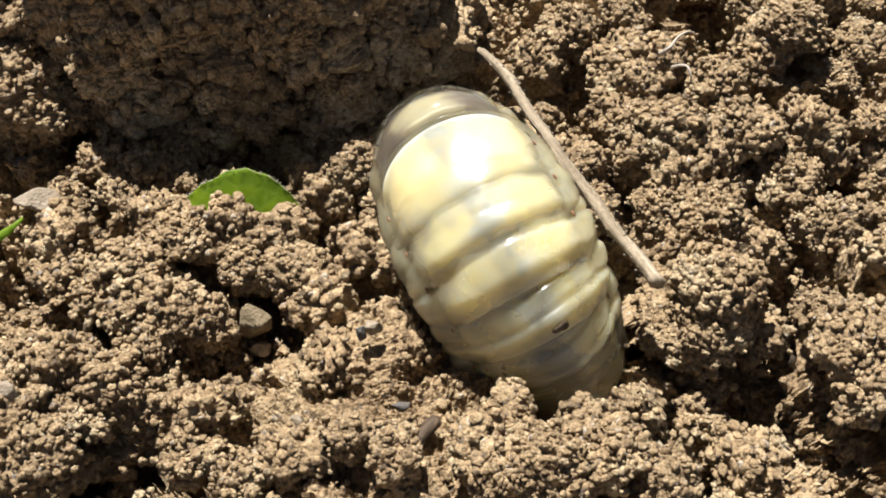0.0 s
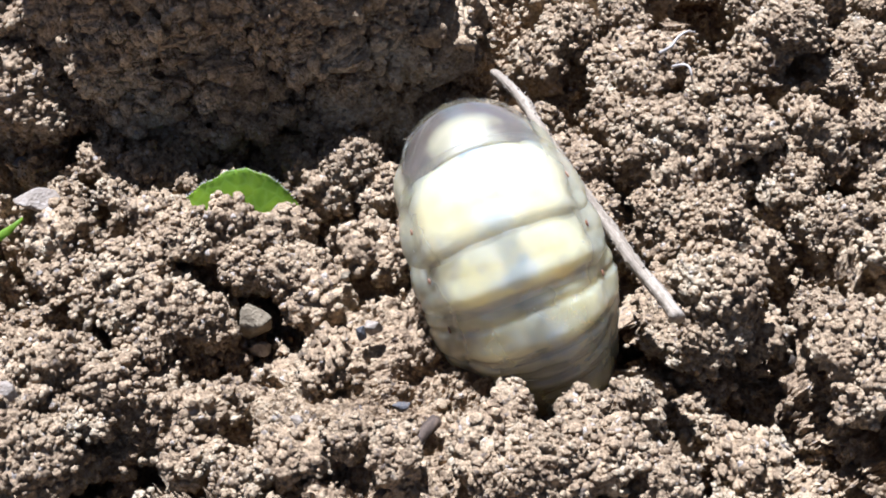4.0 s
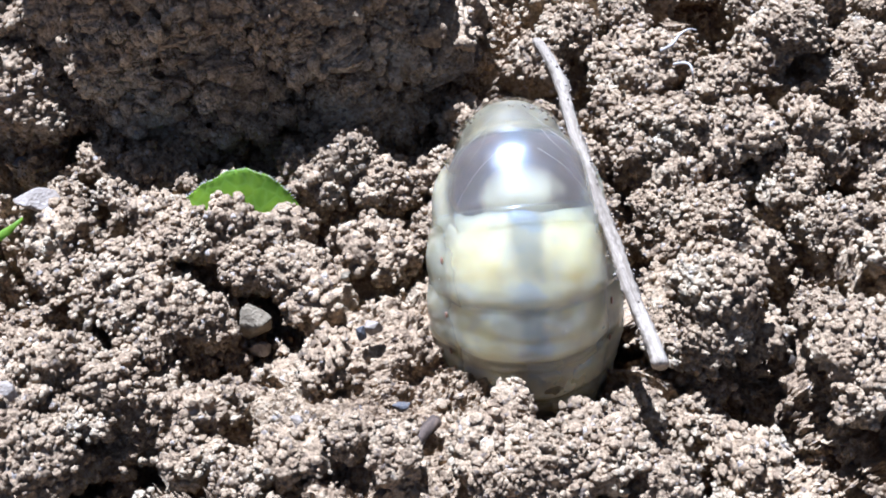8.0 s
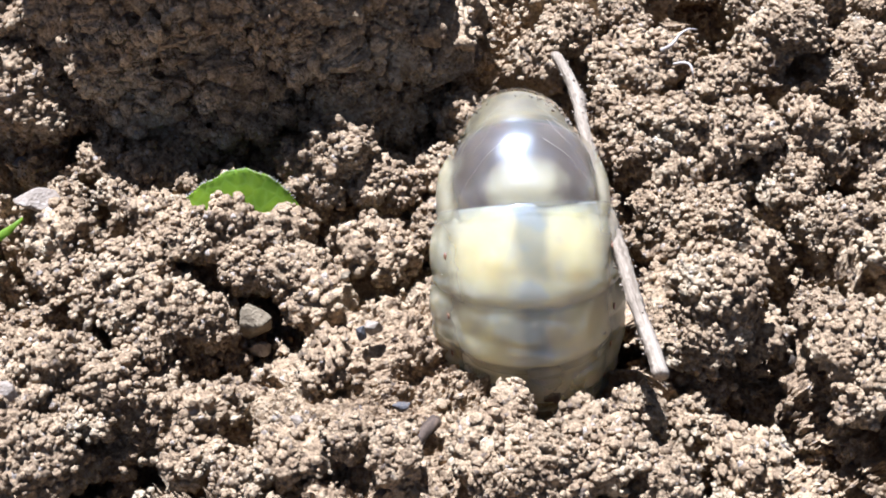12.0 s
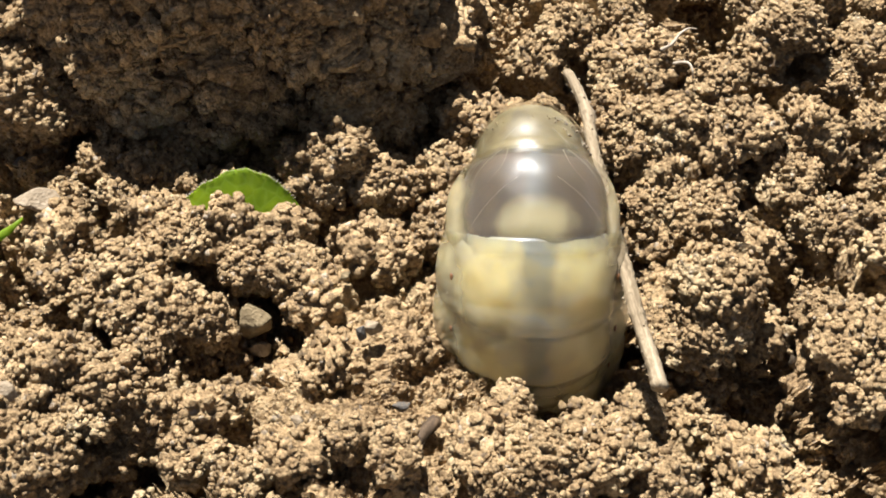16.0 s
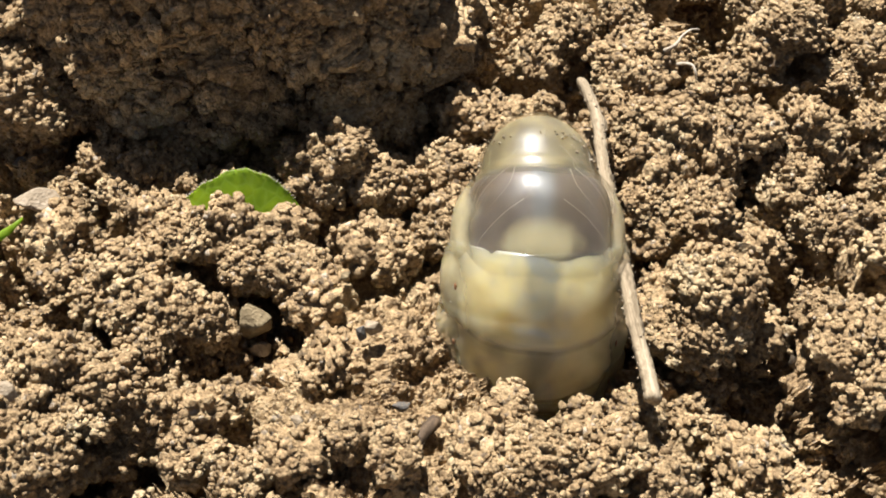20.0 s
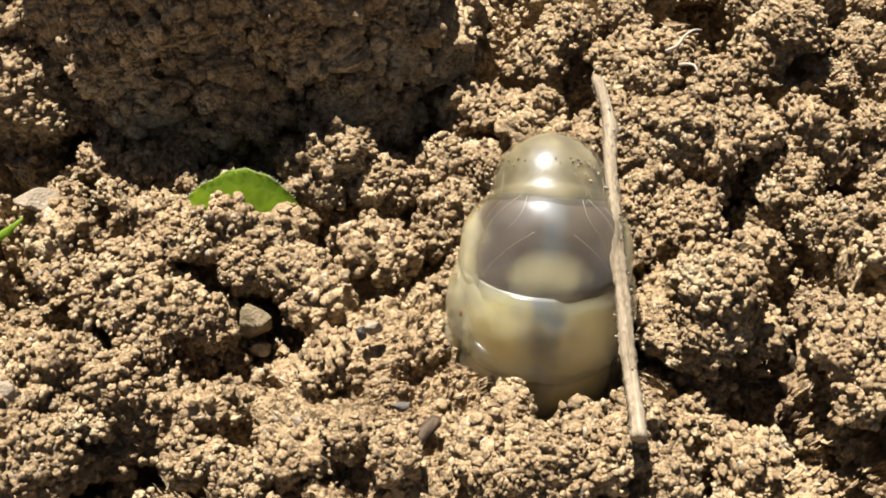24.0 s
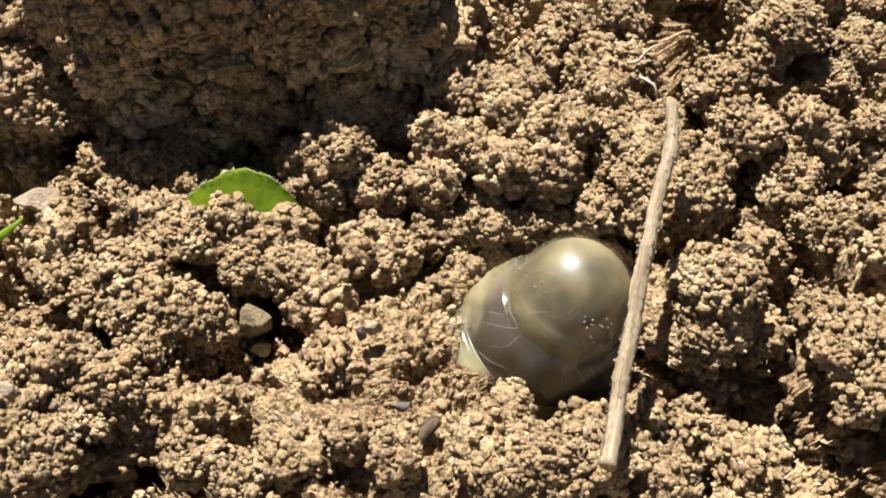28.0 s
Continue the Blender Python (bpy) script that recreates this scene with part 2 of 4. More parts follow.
# ---- the soil sheet: fine where it is seen, wide strips out to the horizon ----
STEP = 0.135
out_steps = np.array([1, 3, 7, 15, 35, 80, 200, 600, 2000, 8000, 40000, 200000.0])
core_x = np.arange(-43, 43.01, STEP)
core_y = np.arange(-25, 44.01, STEP)
xs = np.concatenate((-43 - out_steps[::-1], core_x, 43 + out_steps))
ys = np.concatenate((-25 - out_steps[::-1], core_y, 44 + out_steps))
gx, gy = np.meshgrid(xs, ys)
ground_p = np.stack((gx, gy + bank_shift(gx, gy), land(gx, gy)), -1)


def sheet_normals(p):
    du, dv = np.gradient(p, axis=1), np.gradient(p, axis=0)
    n = np.cross(du, dv)
    return n / np.maximum(np.linalg.norm(n, axis=-1, keepdims=True), 1e-9)


ground_n = sheet_normals(ground_p)
flat_p = ground_p.reshape(-1, 3)
# a compacted slab in front of the grub has fewer crumbs
slab = np.clip(np.exp(-(((gx + 4) / 8.5) ** 2 + ((gy + 13) / 8.5) ** 2)) + 0.7 * np.exp(-(((gx - 4) / 5) ** 2 + ((gy + 20) / 3.5) ** 2)), 0, 1).ravel()
in_shaft = (1 - smooth(np.hypot(gx - GRUB_X, gy - GRUB_Y), 5.0, 8.0)).ravel()
relief = np.zeros(len(flat_p))
near = (np.abs(flat_p[:, 0]) < 44) & (flat_p[:, 1] > -26) & (flat_p[:, 1] < 46)
q = flat_p[near]
wobble = np.stack((np.sin(q[:, 1] * 0.9) + np.sin(q[:, 2] * 1.3), np.sin(q[:, 0] * 0.8 + 1), np.sin(q[:, 0] * 1.1 + q[:, 1])), -1)
calm = 1 - 0.85 * slab[near]
jagged = np.sin(4.3 * q[:, [1, 2, 0]] + 1) + 0.7 * np.sin(8.9 * q[:, [2, 0, 1]]) + 0.5 * np.sin(17.3 * q[:, [1, 2, 0]] + 2)
on_bank = bank_parts(flat_p[near][:, 0], gy.ravel()[near])[0] * smooth(gy.ravel()[near], 10, 14)
relief[near] = ((0.85 * grains(q + 0.5 * wobble + 0.2 * jagged, 5.0, 11) * (0.3 + 0.7 * calm) * (1 - 0.3 * on_bank) + 0.95 * grains(q + 0.25 * wobble + 0.12 * jagged, 2.2, 23) * (0.25 + 0.75 * calm) * (1 + 0.9 * on_bank)
                 + 1.1 * grains(q + 0.1 * wobble + 0.10 * jagged, 1.0, 37) * (0.35 + 0.65 * calm) * (1 + 0.5 * on_bank) + 1.15 * grains(q + 0.07 * jagged, 0.52, 51) * (0.6 + 0.4 * calm) + 1.6 * slab[near]) * (1 - 0.5 * in_shaft[near]))
crack = 1 - smooth(grains(q + 0.9 * wobble + 0.2 * jagged, 4.6, 91), 0.0, 0.8)
relief[near] -= 2.3 * crack * calm * (1 - on_bank) * (1 - in_shaft[near]) * (0.35 + 0.65 * smooth(np.abs(q[:, 0] - 1), 8, 15))
relief[near] += np.random.default_rng(6).normal(0, 0.03, near.sum())
ground_p = (flat_p + ground_n.reshape(-1, 3) * relief[:, None] - np.array([0, 0, 3.7])).reshape(ground_p.shape)
ground_n = sheet_normals(ground_p)
cols, rows_n = len(xs), len(ys)
idx = np.arange(cols * rows_n).reshape(rows_n, cols)
quads = np.stack((idx[:-1, :-1], idx[:-1, 1:], idx[1:, 1:], idx[1:, :-1]), -1).reshape(-1, 4)
ground = new("ground", big_mesh("ground", ground_p.reshape(-1, 3) * MM, quads, M_SHEET, False))
tagged(ground, "dry crumbly tan-brown garden soil, dug over in bright sun", "soil", kind="structure")


# ---- clods ----
def clod_shape(salt, radius, steps, squash=0.85):
    """A lump of crumbs that keep their size, whatever the lump's radius (mm)."""
    v, f = ball(steps)
    lump = domes(v * 1.1 + salt * 7.1, 0.9, salt)
    p = v * np.array([1, 1, squash]) * radius * (0.60 + 0.30 * lump)[:, None]
    for size, gain, k in ((1.6, 0.75, 3), (0.85, 0.85, 5), (0.48, 0.9, 9), (0.27, 0.8, 12)):
        p = p + v * (gain * grains(p + salt * 3.3 + 0.08 * np.sin(7.9 * p[:, [1, 2, 0]] + salt) + 0.05 * np.sin(15.1 * p[:, [2, 0, 1]]), size, salt + k) * min(1.0, radius / 1.3))[:, None]
    return p, f, v


def grains_on(p, v, radius, seed):
    """Angular grains stuck all over the upper side of a lump."""
    rng = np.random.default_rng(seed)
    upper = np.nonzero(v[:, 2] > -0.35)[0]
    kinds = (ball(1), ball(2))
    verts, tris, start = [], [], 0
    for spot in rng.choice(upper, int(4 * math.pi * radius * radius / 0.15)):
        size = 0.13 * 2.9 ** rng.random()
        gv, gf = kinds[size > 0.35]
        one = gv * size * rng.uniform(0.65, 1.25, 3) * rng.uniform(0.72, 1.28, (len(gv), 1))
        verts.append(one + p[spot] + v[spot] * size * 0.25)
        tris.append(gf + start)
        start += len(gv)
    return np.concatenate(verts), np.concatenate(tris)


CLOD_SIZES = (0.8, 1.3, 1.9, 2.7)
CLOD_MESHES = []
for radius in CLOD_SIZES:
    CLOD_MESHES.append([])
    for salt in range(7):
        seed = 100 + salt * 13 + int(radius * 10)
        cv, cf, way = clod_shape(seed, radius, 5 if radius > 2 else 4, 0.75 + 0.04 * salt)
        grain_v, grain_f = grains_on(cv, way, radius, seed)
        CLOD_MESHES[-1].append((big_mesh("soil_clod", cv * MM, cf, M_CLOD), big_mesh("crumb_crust", grain_v * MM, grain_f, M_CRUMB)))

CLOD_LABELS = ("crumbly tan-brown clod of dry garden soil", "small rounded lump of dry sandy soil",
               "large rough clod of dry crumbly soil")
dice = random.Random(5)


def place_clod(x, y, r, lift=0.42, high=None):
    z = (land(np.array(x), np.array(y)) - 0.3 if high is None else high) + lift * r
    size = min(range(4), key=lambda k: abs(math.log(CLOD_SIZES[k] / r)))
    body, grain = CLOD_MESHES[size][dice.randrange(7)]
    ob = new("soil_clod", body)
    ob.matrix_world = pose(x * MM, y * MM, z * MM, dice.uniform(-25, 25), dice.uniform(-25, 25), dice.uniform(0, 360))
    k = r / CLOD_SIZES[size]
    ob.scale = (k * dice.uniform(0.95, 1.2), k * dice.uniform(0.95, 1.1), k * dice.uniform(0.9, 1.1))
    crust = new("crumb_crust", grain)
    crust.parent = ob
    tagged(crust, kind="stuff")
    label = CLOD_LABELS[2] if r > 1.9 else CLOD_LABELS[1] if r < 1.1 else CLOD_LABELS[0]
    return tagged(ob, label, "soil clod", "clods of soil")


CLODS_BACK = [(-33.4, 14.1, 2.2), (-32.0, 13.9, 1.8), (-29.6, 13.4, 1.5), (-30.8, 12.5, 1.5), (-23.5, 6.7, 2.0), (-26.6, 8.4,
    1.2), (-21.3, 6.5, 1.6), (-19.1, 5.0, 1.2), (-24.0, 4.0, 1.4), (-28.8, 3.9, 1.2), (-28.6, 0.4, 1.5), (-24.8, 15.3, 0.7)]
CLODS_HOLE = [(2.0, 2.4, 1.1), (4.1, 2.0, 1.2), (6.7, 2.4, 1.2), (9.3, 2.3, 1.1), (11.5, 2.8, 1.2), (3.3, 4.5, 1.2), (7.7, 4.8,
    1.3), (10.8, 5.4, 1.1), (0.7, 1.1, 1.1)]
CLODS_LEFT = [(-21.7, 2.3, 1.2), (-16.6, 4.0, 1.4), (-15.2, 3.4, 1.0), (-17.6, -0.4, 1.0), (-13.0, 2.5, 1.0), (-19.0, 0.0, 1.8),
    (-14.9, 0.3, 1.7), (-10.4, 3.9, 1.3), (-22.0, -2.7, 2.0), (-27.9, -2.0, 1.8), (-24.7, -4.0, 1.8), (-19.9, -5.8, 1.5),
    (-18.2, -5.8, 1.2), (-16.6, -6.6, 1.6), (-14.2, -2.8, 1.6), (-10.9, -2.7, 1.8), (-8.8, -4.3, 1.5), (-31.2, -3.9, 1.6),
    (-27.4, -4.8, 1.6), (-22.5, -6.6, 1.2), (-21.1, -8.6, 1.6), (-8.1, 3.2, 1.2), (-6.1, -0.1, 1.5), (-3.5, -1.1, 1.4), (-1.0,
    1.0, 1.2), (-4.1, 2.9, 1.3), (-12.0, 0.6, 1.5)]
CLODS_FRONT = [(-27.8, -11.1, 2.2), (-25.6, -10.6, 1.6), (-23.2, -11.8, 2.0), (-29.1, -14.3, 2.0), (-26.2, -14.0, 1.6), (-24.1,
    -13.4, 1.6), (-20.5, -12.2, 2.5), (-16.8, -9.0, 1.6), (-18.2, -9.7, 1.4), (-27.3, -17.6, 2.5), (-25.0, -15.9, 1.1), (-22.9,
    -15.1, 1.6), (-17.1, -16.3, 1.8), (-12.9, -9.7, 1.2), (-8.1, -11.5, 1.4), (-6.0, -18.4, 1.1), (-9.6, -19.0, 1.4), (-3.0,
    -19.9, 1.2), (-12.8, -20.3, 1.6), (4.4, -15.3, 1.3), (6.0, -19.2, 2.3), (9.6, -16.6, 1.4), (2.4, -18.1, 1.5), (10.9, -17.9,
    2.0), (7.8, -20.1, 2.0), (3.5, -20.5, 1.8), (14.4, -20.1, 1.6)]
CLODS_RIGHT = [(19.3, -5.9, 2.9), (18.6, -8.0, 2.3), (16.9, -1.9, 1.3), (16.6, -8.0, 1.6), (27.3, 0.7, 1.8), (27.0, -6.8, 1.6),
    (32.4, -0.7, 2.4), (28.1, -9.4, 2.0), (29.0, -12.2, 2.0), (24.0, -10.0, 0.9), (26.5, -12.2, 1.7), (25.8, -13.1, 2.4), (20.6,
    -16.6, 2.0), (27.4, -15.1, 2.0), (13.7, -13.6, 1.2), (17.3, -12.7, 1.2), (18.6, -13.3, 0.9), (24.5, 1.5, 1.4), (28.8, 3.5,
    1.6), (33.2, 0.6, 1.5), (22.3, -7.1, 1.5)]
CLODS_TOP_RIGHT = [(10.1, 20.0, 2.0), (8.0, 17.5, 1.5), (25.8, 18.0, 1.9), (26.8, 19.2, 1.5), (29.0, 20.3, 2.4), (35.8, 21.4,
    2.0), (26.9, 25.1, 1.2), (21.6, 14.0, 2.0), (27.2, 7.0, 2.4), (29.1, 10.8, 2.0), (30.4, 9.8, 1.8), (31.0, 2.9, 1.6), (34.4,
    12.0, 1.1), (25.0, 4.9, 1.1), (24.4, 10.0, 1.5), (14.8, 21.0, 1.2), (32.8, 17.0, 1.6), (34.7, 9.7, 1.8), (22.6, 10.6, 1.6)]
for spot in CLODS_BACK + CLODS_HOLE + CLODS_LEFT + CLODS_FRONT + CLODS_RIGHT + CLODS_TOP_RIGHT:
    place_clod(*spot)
# lumps that stick out of the face of the bank
face_luck = random.Random(12)
for n_face in range(110):
    x, y = face_luck.uniform(-30, 2), face_luck.uniform(10.5, 23.5)
    if bank_parts(np.array(x), np.array(y))[0] < 0.3:
        continue
    r = 0.65 * 3.0 ** (face_luck.random() ** 1.5)
    i, j = int(np.searchsorted(ys, y)), int(np.searchsorted(xs, x))
    spot = ground_p[i, j] + ground_n[i, j] * 0.1 * r
    place_clod(spot[0], spot[1], r, 0.0, spot[2])
LEDGE = [(-26.0, 12.6, 1.5, 0.0, 8.4), (-26.4, 12.2, 1.3, 0.0, 6.6), (-24.4, 12.8, 0.8, 0.0, 7.0), (-10.0, 13.2, 0.6, 0.0, 9.2), (-1.6, 14.6, 1.0, 0.0, 8.6),
    (-2.2, 13.8, 0.8, 0.0, 6.4), (-33.6, 12.6, 2.2, 0.0, 4.6), (-32.2, 11.6, 1.8, 0.0, 3.0), (-34.0, 17.0, 2.0, 0.0, 8.0)]
# lumps in the rim of the shaft and in a gap in front
LEDGE += [(-16.2, -13.0, 1.5, 0.0, -2.2), (-15.0, -12.6, 1.1, 0.0, -2.0), (-17.4, -12.6, 1.2, 0.0, -2.4), (1.5, -2.6, 1.1, 0.0, 0.1), (0.9, -4.2, 0.9, 0.0, 0.6)]
for spot in LEDGE:
    place_clod(*spot)

# loose clods that the grub pushes: rows of time, shift in mm (x, y, z) and tip in degrees
HEAVE = [(0, 0.00, 0.00, 0.00, 0), (3.5, -0.13, 0.08, 0.17, 0), (5.5, -0.51, 0.23, 0.52, 4), (8, -0.64, 0.34, 0.78, 6), (10.85,
    -0.76, 0.38, 0.86, 8), (11.0, 0.08, 0.86, 1.94, 22), (11.15, 0.85, 1.18, 2.68, 40), (14.5, 0.72, 1.15, 2.59, 40), (24.5,
    0.59, 1.11, 2.51, 40), (25.4, 0.25, 1.15, 2.59, 42), (28, 0.17, 1.15, 2.59, 42)]
SLUMP = [(0, 0.00, 0.00, 0.00, 0), (8, -0.13, 0.08, 0.17, 2), (12, -0.17, 0.19, 0.43, 4), (15, 0.00, 0.27, 0.61, 6), (21, 0.00,
    0.42, 0.95, 8), (24, -0.08, 0.57, 1.30, 10), (25.0, -0.34, 0.73, 1.64, 14), (25.5, -0.76, 1.05, 2.38, 24), (26.4, -1.02,
    1.18, 2.68, 28), (28, -1.19, 1.26, 2.85, 30)]
SHOVE = [(0, 0.00, 0.00, 0.00, 0), (5.5, 0.08, 0.04, 0.09, 0), (9, 0.13, 0.10, 0.22, 2), (15, 0.13, 0.10, 0.22, 2), (17, 0.13,
    0.15, 0.35, 3), (18.5, 0.59, 0.17, 0.39, 5), (20, 0.38, 0.10, 0.22, 5), (24.5, 0.55, 0.08, 0.17, 5), (25.0, -1.02, 0.00,
    0.00, 12), (26.0, -1.27, 0.00, 0.00, 12), (26.5, -1.02, 0.19, 0.43, 14), (27.5, -1.06, 0.15, 0.35, 14), (28, -2.46, -0.31,
    -0.69, 26)]
NUDGE = [(0, 0.76, -0.08, -0.17, 0), (14.5, 0.76, -0.11, -0.26, 0), (17, 0.00, 0.00, 0.00, 4), (20, 0.00, 0.04, 0.09, 4), (21.5,
    -0.17, 0.04, 0.09, 4), (24.5, -1.02, -0.27, -0.61, 8), (25.2, -0.76, 0.00, 0.00, 6), (26.0, -1.19, 0.08, 0.17, 6), (26.5,
    0.08, 0.38, 0.86, 10), (27.0, 0.34, 0.50, 1.12, 10), (27.6, 0.00, 0.31, 0.69, 10), (28, -0.68, 0.73, 1.64, 14)]
STIR = [(0, 0.00, 0.00, 0.00, 0), (0.6, -0.17, -0.15, -0.35, 2), (1.5, -0.21, 0.23, 0.52, 2), (3.5, -0.13, 0.31, 0.69, 2), (6,
    -0.42, 0.00, 0.00, 4), (8, 0.00, -0.15, -0.35, 4), (11, 0.00, 0.00, 0.00, 4), (15, 0.17, -0.19, -0.43, 6), (21, 0.00, -0.08,
    -0.17, 6), (28, -0.25, -0.19, -0.43, 8)]
REST = [row for row in HEAVE if row[0] < 10.9] + [(28, *HEAVE[4][1:])]
MOVERS = []
for spot in [(-8.9, 12.1, 1.8), (-5.3, 6.2, 1.6), (-10.8, 11.3, 1.2), (-2.8, 5.2, 1.7), (-6.0, 4.6, 1.2), (-0.6, 5.9, 1.4), (-2.1, 12.4, 1.1),
             (-10.7, 5.8, 1.0, 0.0, 1.6), (-8.2, 4.6, 1.2, 0.0, 0.9), (-9.8, 4.4, 1.1, 0.0, 1.0), (-6.9, 6.2, 1.6, 0.0, 2.4), (-4.4, 4.6, 1.3, 0.0, 1.4)]:
    MOVERS.append((place_clod(*spot), REST))
for spot in [(-9.4, 5.4, 1.5, 0.0, 0.9), (-8.2, 5.4, 1.3, 0.0, 1.3)]:
    MOVERS.append((place_clod(*spot), HEAVE))
for spot in [(2.1, 11.4, 1.5), (4.4, 11.2, 1.4), (6.5, 8.7, 1.5), (9.1, 7.5, 1.5), (0.7, 5.9, 1.5), (3.3, 5.6, 1.6), (5.9, 4.0, 1.5), (9.3, 3.5, 1.5), (0.3, 2.7, 1.3), (11.3, 7.1, 1.2), (7.9, 11.4, 1.2)]:
    MOVERS.append((place_clod(*spot), SLUMP))
for spot in [(15.0, 16.6, 2.1), (17.3, 16.6, 1.9), (15.9, 13.9, 1.4), (13.6, 16.0, 1.1), (17.9, 9.4, 2.5), (14.5, 10.5, 1.6), (13.3, 12.4, 1.2), (20.1, 8.0, 1.8), (15.2, 7.6, 1.6)]:
    MOVERS.append((place_clod(*spot), SHOVE))
for spot in [(19.5, 2.5, 2.3), (18.0, 3.8, 1.6), (17.4, 1.5, 1.6), (15.9, 4.3, 1.6), (21.9, 7.6, 1.4), (17.3, 6.2, 1.4), (15.5, 2.1, 1.2)]:
    MOVERS.append((place_clod(*spot), NUDGE))
for spot in [(9.4, -15.6, 1.1), (14.0, -4.7, 1.0), (12.6, -13.9, 1.1)]:
    MOVERS.append((place_clod(*spot), STIR))


# ---- the grub: rigid rings on an arched spine ----
GP = 0.038  # millimetres per unit of the ring sizes below
ACROSS, UP, TOWARD = Vector((1, 0, 0)), Vector((0, math.sin(VIEW), math.cos(VIEW))), Vector((0, -math.cos(VIEW), math.sin(VIEW)))


def body_space(nt, links):
    """Object coordinates, the distance from the middle line and the soft large noise, shared by skin and flesh."""
    where = nt.new("ShaderNodeTexCoord").outputs["Object"]
    xyz = nt.new("ShaderNodeSeparateXYZ")
    links.new(where, xyz.inputs[0])
    x, y, z = xyz.outputs
    stray = nt.new("ShaderNodeVectorMath")
    stray.operation = "ADD"
    links.new(where, stray.inputs[0])
    links.new(calc(nt, links, "MULTIPLY", nt.new("ShaderNodeObjectInfo").outputs["Random"], 0.09), stray.inputs[1])
    where = stray.outputs[0]
    blot = add_noise(nt, links, where, 300, 3, 0.5)
    side = calc(nt, links, "ABSOLUTE", x)
    wavy = calc(nt, links, "ADD", side, calc(nt, links, "MULTIPLY", calc(nt, links, "SUBTRACT", blot.outputs[0], 0.5), 0.0026))
    return where, side, wavy, y, z, blot


def wet(bsdf, rough, coat, soft, radius):
    bsdf.inputs["Roughness"].default_value, bsdf.inputs["Specular IOR Level"].default_value = rough, 0.5
    bsdf.inputs["Coat Weight"].default_value, bsdf.inputs["Coat Roughness"].default_value = coat, 0.085
    bsdf.inputs["Subsurface Weight"].default_value = soft
    bsdf.inputs["Subsurface Radius"].default_value, bsdf.inputs["Subsurface Scale"].default_value = (1.0, 0.88, 0.6), radius


def skin_material(name, kind, r, length):
    """Wet outer skin, half clear: milky over the flesh, clearer at the tail rim, denser on the flanks."""
    m, nt, links, bsdf = nodes_of(name)
    where, side, wavy, y, z, blot = body_space(nt, links)
    fine = add_noise(nt, links, where, 2600, 4, 0.6)
    along = calc(nt, links, "DIVIDE", z, -length)
    tone = {"fat": ((0.410, 0.353, 0.189), (0.541, 0.476, 0.279)), "cream": ((0.344, 0.312, 0.189), (0.476, 0.426, 0.254)), "dark": ((0.205, 0.184, 0.119), (0.287, 0.258, 0.164)),
            "tail": ((0.132, 0.111, 0.056), (0.195, 0.168, 0.090))}[kind]
    col = ramp(nt, links, blot.outputs[0], [(0.38, tone[0]), (0.62, tone[1])]).outputs[0]
    if kind == "dark":
        col = mixed(nt, links, span(nt, links, wavy, r * 0.78, r * 0.88), col, (0.369, 0.320, 0.189))
    middle, edge = {"fat": (0.24, 0.6), "cream": (0.16, 0.5), "dark": (0.11, 0.62), "tail": (0.34, 0.7)}[kind]
    flank = span(nt, links, wavy, r * (0.66 if kind == "dark" else 0.7), r * 0.93)
    solid = calc(nt, links, "ADD", calc(nt, links, "MULTIPLY", flank, edge - middle), middle)
    rim = calc(nt, links, "ADD", calc(nt, links, "MULTIPLY", span(nt, links, along, 0.0, 0.3), 0.65), 0.35)
    solid = calc(nt, links, "MULTIPLY", solid, rim)
    cloud = calc(nt, links, "ADD", calc(nt, links, "MULTIPLY", blot.outputs[0], 0.5), 0.75)
    solid = calc(nt, links, "MULTIPLY", solid, cloud)
    mottle = calc(nt, links, "ADD", calc(nt, links, "MULTIPLY", fine.outputs[0], 0.24), 0.88)
    hue = nt.new("ShaderNodeHueSaturation")
    links.new(col, hue.inputs["Color"])
    links.new(mottle, hue.inputs["Value"])
    links.new(hue.outputs[0], bsdf.inputs["Base Color"])
    wet(bsdf, 0.3, 0.0, 0.95, 0.003)
    bumped(nt, links, bsdf, [(blot.outputs[0], 0.2), (fine.outputs[0], 0.05)], 0.0003)
    veil = nt.new("ShaderNodeMixShader")
    links.new(solid, veil.inputs[0])
    links.new(nt.new("ShaderNodeBsdfTransparent").outputs[0], veil.inputs[1])
    links.new(bsdf.outputs[0], veil.inputs[2])
    shine, sheen, film = nt.new("ShaderNodeBsdfGlossy"), nt.new("ShaderNodeLayerWeight"), nt.new("ShaderNodeMixShader")
    shine.inputs["Roughness"].default_value, sheen.inputs["Blend"].default_value = 0.14, 0.5
    slant = calc(nt, links, "POWER", sheen.outputs["Facing"], 4.0)
    links.new(calc(nt, links, "ADD", calc(nt, links, "MULTIPLY", slant, 0.4), 0.045), film.inputs[0])
    links.new(veil.outputs[0], film.inputs[1])
    links.new(shine.outputs[0], film.inputs[2])
    links.new(film.outputs[0], nt["Material Output"].inputs[0])
    return m


